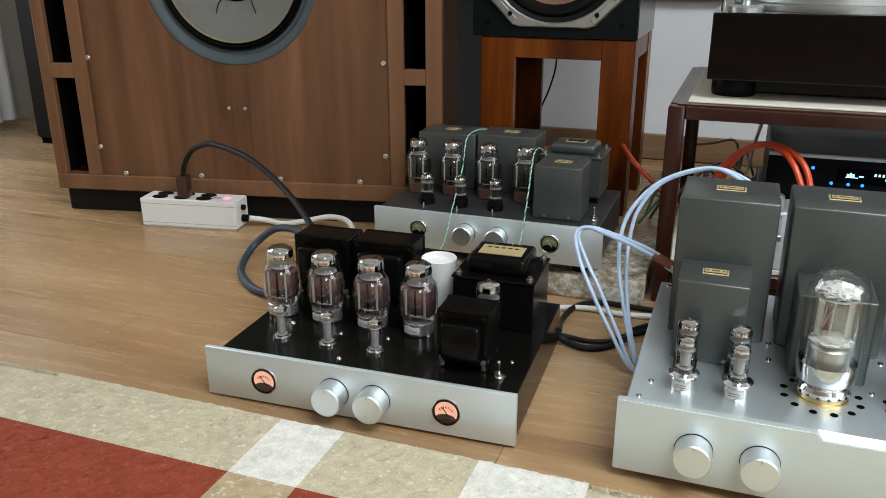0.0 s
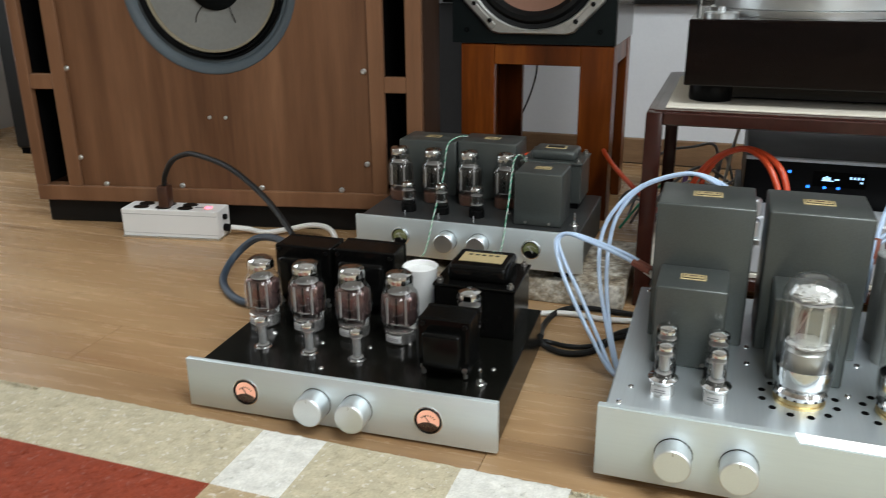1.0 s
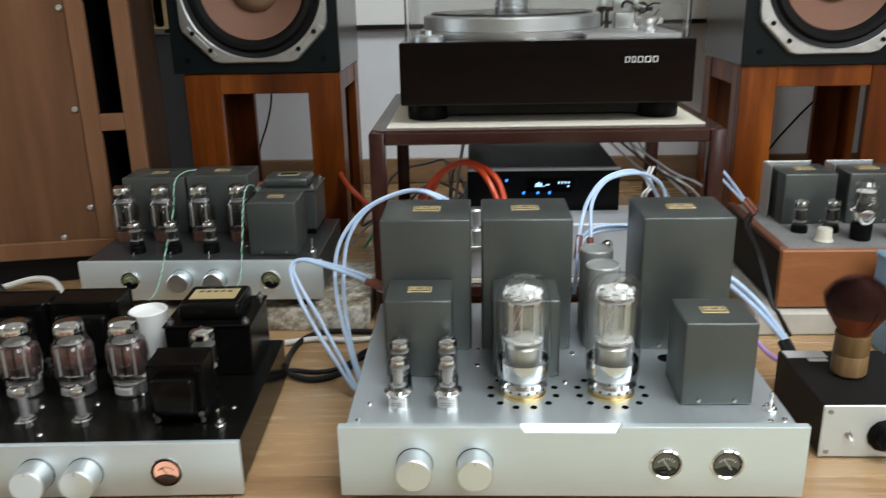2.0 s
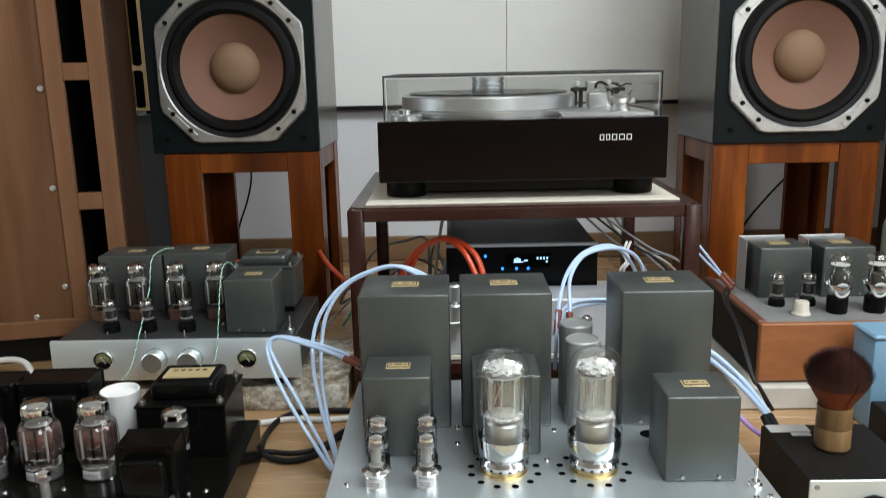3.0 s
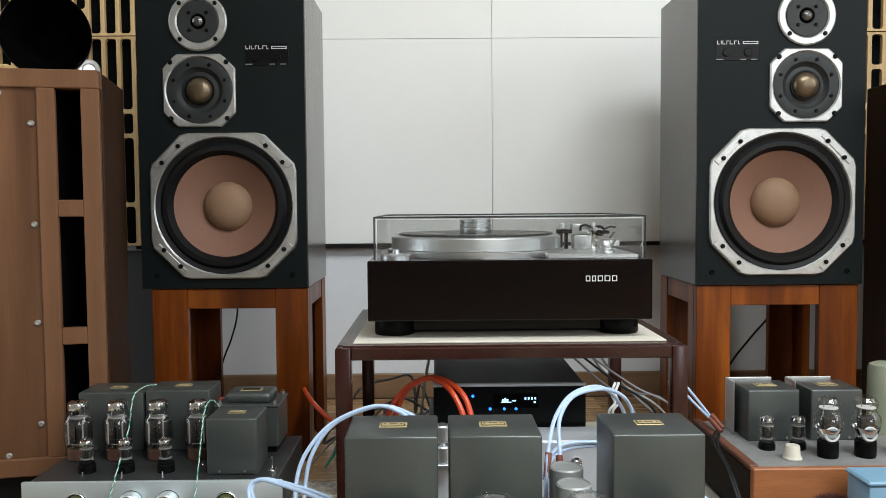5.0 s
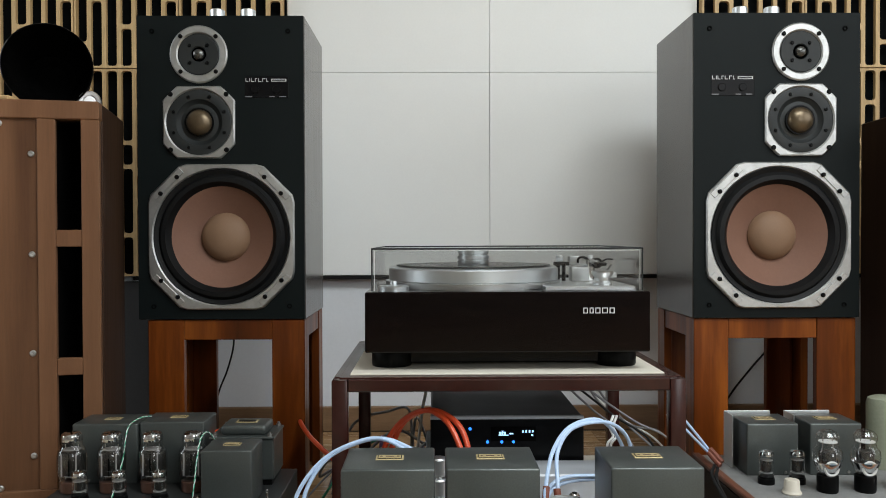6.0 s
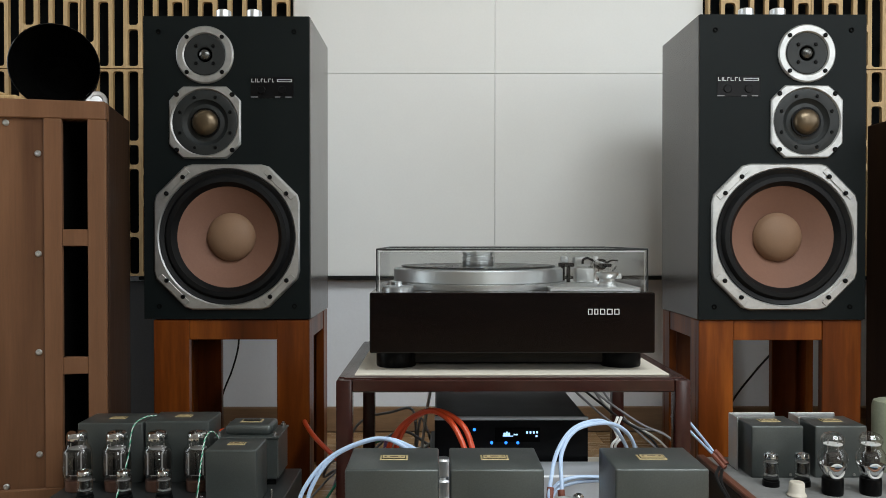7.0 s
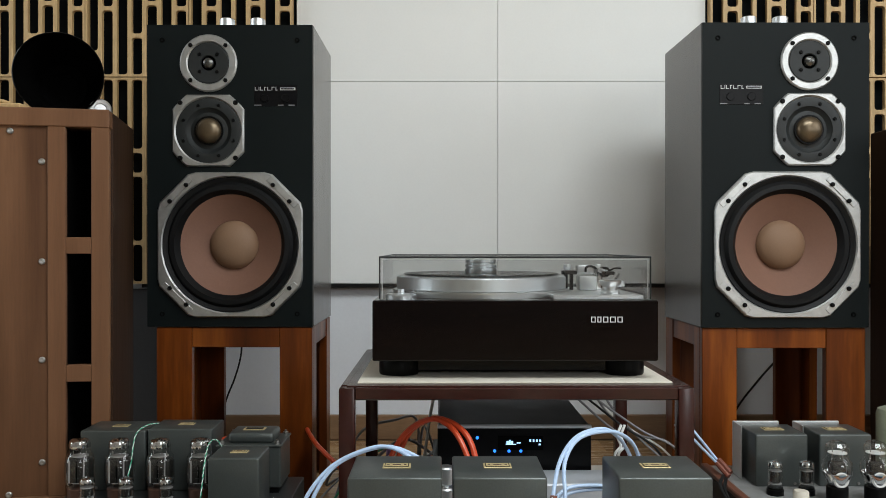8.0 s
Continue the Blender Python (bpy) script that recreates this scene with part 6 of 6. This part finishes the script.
cable([(-1.078, 1.553, 0.022), (-1.05, 1.575, 0.014), (-1.01, 1.585, 0.0065), (-0.96, 1.6, 0.014), (-0.9, 1.605, 0.028), (-0.84, 1.575, 0.03), (-0.79, 1.5, 0.012), (-0.775, 1.42, 0.0065), (-0.74, 1.375, 0.0065), (-0.6, 1.34, 0.0065)], 0.006, "cable_white", "white cable running along the floor")
cable([(-0.296, 1.2, 0.03), (-0.31, 1.29, 0.008), (-0.3, 1.355, 0.006), (-0.266, 1.385, 0.006), (-0.2, 1.385, 0.006), (-0.12, 1.38, 0.006)], 0.0048, "cable_black", "black cable lying on the floor")
cable([(-0.31, 1.205, 0.03), (-0.293, 1.213, 0.01), (-0.262, 1.205, 0.0055), (-0.23, 1.215, 0.0055), (-0.205, 1.25, 0.0055), (-0.19, 1.3, 0.0055), (-0.13, 1.36, 0.0055)], 0.005, "cable_black", "black cable lying on the floor")
cable([(-0.32, 1.205, 0.02), (-0.293, 1.235, 0.006), (-0.258, 1.232, 0.0045), (-0.225, 1.243, 0.0045), (-0.2, 1.275, 0.0045), (-0.16, 1.31, 0.0045)], 0.004, "cable_black", "black cable lying on the floor")
cable([(-0.33, 1.34, 0.0055), (-0.28, 1.355, 0.0055), (-0.22, 1.35, 0.0055), (-0.16, 1.36, 0.0055)], 0.005, "cable_white", "white cable lying on the floor")
rng = random.Random(11)
for k, (mat_name, label) in enumerate((("cable_grey", "grey cable tangled behind the rack"), ("cable_green", "green wire behind the rack"), ("cable_grey", "grey cable tangled behind the rack"), ("cable_white", "white cable tangled behind the rack"), ("cable_grey", "grey cable tangled behind the rack"), ("cable_purple", "violet cable behind the rack"), ("cable_black", "black cable tangled behind the rack"), ("cable_white", "white cable tangled behind the rack"))):
    x = -0.3 + 0.04 * k
    pts = [(x, 1.82 + 0.03 * k, 0.008), (x + 0.05, 1.9, 0.05 + 0.02 * (k % 4)), (x + 0.12, 1.98, 0.09 + 0.02 * (k % 3)), (x + 0.2, 2.02, 0.05 + 0.015 * k), (x + 0.33, 2.05, 0.01)]
    cable(pts, 0.0024 + 0.0005 * (k % 3), mat_name, label)
for k in range(3):
    x = 0.26 + 0.045 * k
    mat_name = ("cable_grey", "cable_black", "cable_grey", "cable_black", "cable_grey")[k]
    cable([(x - 0.06, 1.84, 0.31 - 0.015 * k), (x, 1.88, 0.27 - 0.02 * k), (x + 0.08, 1.86, 0.2 - 0.012 * k), (x + 0.16, 1.85, 0.13), (x + 0.2, 1.84 + 0.01 * k, 0.008)], 0.0026, mat_name, {"cable_grey": "grey cable hanging behind the receiver", "cable_white": "white cable hanging behind the receiver", "cable_black": "black cable hanging behind the receiver", "cable_purple": "violet cable hanging behind the receiver"}[mat_name])
for k in range(3):
    cable([(-0.03 + 0.016 * k, 1.9, 0.34), (-0.025 + 0.018 * k, 1.89, 0.27), (-0.04 + 0.03 * k, 1.9, 0.18), (-0.06 + 0.04 * k, 1.92, 0.01)], 0.0035, "cable_white", "white cable hanging behind the receiver")
cable([(1.06, 2.5, 0.4), (1.0, 2.49, 0.27), (0.93, 2.48, 0.19), (0.865, 2.475, 0.11), (0.8, 2.45, 0.01)], 0.003, "cable_black", "thin black cable hanging down the wall")
cable([(-0.6, 2.5, 0.42), (-0.604, 2.5, 0.3), (-0.606, 2.49, 0.25), (-0.622, 2.485, 0.19), (-0.648, 2.48, 0.12), (-0.67, 2.46, 0.005)], 0.0028, "cable_black", "thin black cable hanging down the wall")
cable([(0.52, 2.5, 0.5), (0.46, 2.5, 0.42), (0.4, 2.49, 0.33), (0.35, 2.48, 0.1), (0.34, 2.46, 0.005)], 0.0028, "cable_black", "thin black cable hanging down the wall")
cable([(0.505, 1.55, 0.16), (0.487, 1.5, 0.15), (0.488, 1.43, 0.12), (0.492, 1.37, 0.06), (0.5, 1.36, 0.046), (0.52, 1.35, 0.01)], 0.003, "cable_black", "black cable hanging beside the wooden amplifier", shift=(-0.006, 0.008, 0.006))

def adapter(x, y, rz, material, label, size=(0.055, 0.035, 0.028)):
    w, d, h = size
    t = thing("power_adapter", label, "power adapter", (x, y, 0), rz, "adapters behind the rack")
    part("case", box(-w / 2, w / 2, -d / 2, d / 2, 0, h, 0.004, 2), M[material], t)
    part("strain_relief", tube([(w / 2, 0, h / 2), (w / 2 + 0.01, 0, h / 2), (w / 2 + 0.02, 0, h / 2 - 0.003)], 0.0035, 8, 3), M[material], t)


adapter(-0.06, 1.96, 20, "cable_grey", "grey power adapter on the floor behind the rack", (0.06, 0.04, 0.06))
adapter(-0.14, 2.05, -15, "black_plastic", "black power adapter on the floor behind the rack", (0.08, 0.05, 0.05))
adapter(0.46, 2.1, 40, "cable_grey", "grey power adapter on the floor behind the rack", (0.07, 0.04, 0.045))
adapter(0.02, 2.12, 5, "white_plastic", "white plug adapter on the floor behind the rack", (0.05, 0.05, 0.09))
rng = random.Random(23)
for k in range(9):
    names = ("cable_white", "cable_grey", "cable_purple")
    label = ("white", "grey", "violet")[k % 3] + " cable in the tangle behind the rack"
    x, y, z = rng.uniform(-0.26, -0.02), rng.uniform(1.78, 2.0), 0.006
    pts = [(x, y, z)]
    for _ in range(5):
        x, y = x + rng.uniform(-0.05, 0.09), y + rng.uniform(-0.04, 0.08)
        pts.append((x, y, rng.uniform(0.006, 0.1 if k % 2 else 0.16)))
    pts.append((x + 0.05, y + 0.02, 0.006))
    cable(pts, 0.0032, names[k % 3], label)
for k in range(3):
    label = ("grey", "white")[k % 2] + " cable in the tangle behind the rack"
    x, y = rng.uniform(0.3, 0.42), rng.uniform(1.97, 2.1)
    cable([(x, y, 0.3 - 0.03 * k), (x + 0.06, y + 0.02, 0.2 - 0.02 * k), (x + 0.13, y + 0.03, 0.12), (x + 0.2, y + rng.uniform(-0.02, 0.05), 0.06 + 0.02 * (k % 3)), (x + 0.27, y + 0.04, 0.006)], 0.0028, ("cable_grey", "cable_white")[k % 2], label)

# ---- rug ----
rug = thing("rug", "shaggy beige rug with ivory and brick-red rectangles", "rug", (0, 0, 0))
part("backing", box(-1.9, 0.75, -1.2, 0.865, 0.001, 0.005), M["pile_dark_tan"], rug)
XS = [-1.9, -0.945, -0.583, -0.493, -0.315, -0.184, 0.75]
ROWS_OF_PILE = [(0.738, 0.866, "tan tan white tan white tan"), (0.3, 0.738, "tan red dark_tan red red tan"), (-1.2, 0.3, "tan white tan dark_tan tan tan")]
rng = np.random.default_rng(3)
for y0, y1, names in ROWS_OF_PILE:
    for (x0, x1), nm in zip(zip(XS, XS[1:]), names.split()):
        step = 0.006 if y1 > 0.35 and x0 > -1.2 and x1 < 0.3 else 0.02 if y1 > 0.35 else 0.05
        nx, ny = max(2, int((x1 - x0) / step)), max(2, int((y1 - y0) / step))
        gx, gy = np.meshgrid(np.linspace(x0, x1, nx + 1), np.linspace(y0, y1, ny + 1))
        fade = np.minimum(np.minimum(gx - x0, x1 - gx), np.minimum(gy - y0, y1 - gy)) > 1e-4
        gz = 0.011 + rng.normal(0, 0.0005, gx.shape) * fade
        edge = np.clip((0.866 - gy) / 0.007, 0, 1)
        gz = 0.004 + (gz - 0.004) * np.sqrt(edge)
        verts = np.stack([gx, gy, gz], -1).reshape(-1, 3)
        idx = np.arange((nx + 1) * (ny + 1)).reshape(ny + 1, nx + 1)
        faces = np.stack([idx[:-1, :-1], idx[:-1, 1:], idx[1:, 1:], idx[1:, :-1]], -1).reshape(-1, 4)
        me = bpy.data.meshes.new("pile")
        me.from_pydata(verts.tolist(), [], faces.tolist())
        me.materials.append(M["pile_" + nm])
        for p in me.polygons:
            p.use_smooth = True
        o = new("pile_patch", me)
        o.parent = rug
        tagged(o, {"tan": "beige pile", "white": "ivory pile", "red": "brick-red pile", "dark_tan": "darker beige pile"}[nm])
        # single tufts over the part of the rug that lies before the amplifiers
        tx0, tx1, ty0, ty1 = max(x0, -1.15), min(x1, 0.2), max(y0, 0.6), min(y1, 0.857)
        if tx1 > tx0 and ty1 > ty0:
            n = int((tx1 - tx0) * (ty1 - ty0) * 480000)
            bx, by = rng.uniform(tx0, tx1, n), rng.uniform(ty0, ty1, n)
            lean, turn, hgt = rng.normal(0, 0.0022, (2, n)), rng.uniform(0, np.pi, n), rng.uniform(0.0104, 0.0117, n)
            wx, wy = 0.0006 * np.cos(turn), 0.0006 * np.sin(turn)
            low = np.full(n, 0.007)
            v = np.stack([np.stack([bx - wx, by - wy, low], -1), np.stack([bx + wx, by + wy, low], -1), np.stack([bx + wx * 0.5 + lean[0], by + wy * 0.5 + lean[1], hgt], -1), np.stack([bx - wx * 0.5 + lean[0], by - wy * 0.5 + lean[1], hgt], -1)], 1).reshape(-1, 3)
            me = bpy.data.meshes.new("tufts")
            me.from_pydata(v.tolist(), [], np.arange(4 * n).reshape(-1, 4).tolist())
            me.materials.append(M["pile_" + nm])
            o = new("nap", me)
            o.parent = rug
            tagged(o, kind="stuff")

# ---- floor planks ----
PW, PL = 0.13, 0.95
plank_mesh = mesh_from("plank", box(-0.5, 0.5, -PW / 2 + 0.0003, PW / 2 - 0.0003, -0.008, 0.0, 0.0005), M["plank"], False)
row, y = 0, Y1 - 0.02 - PW / 2
while y > Y0 + PW / 2:
    x = X0 + (0.21, 0.66, 0.4, 0.87, 0.05)[row % 5] - PL
    while x < X1:
        a0, a1 = max(x, X0), min(x + PL, X1)
        if a1 - a0 > 0.02:
            o = new("plank", plank_mesh)
            o.parent = floor
            o.location, o.scale = ((a0 + a1) / 2, y, 0.0), (a1 - a0 - 0.0006, 1, 1)
        x += PL
    row, y = row + 1, y - PW
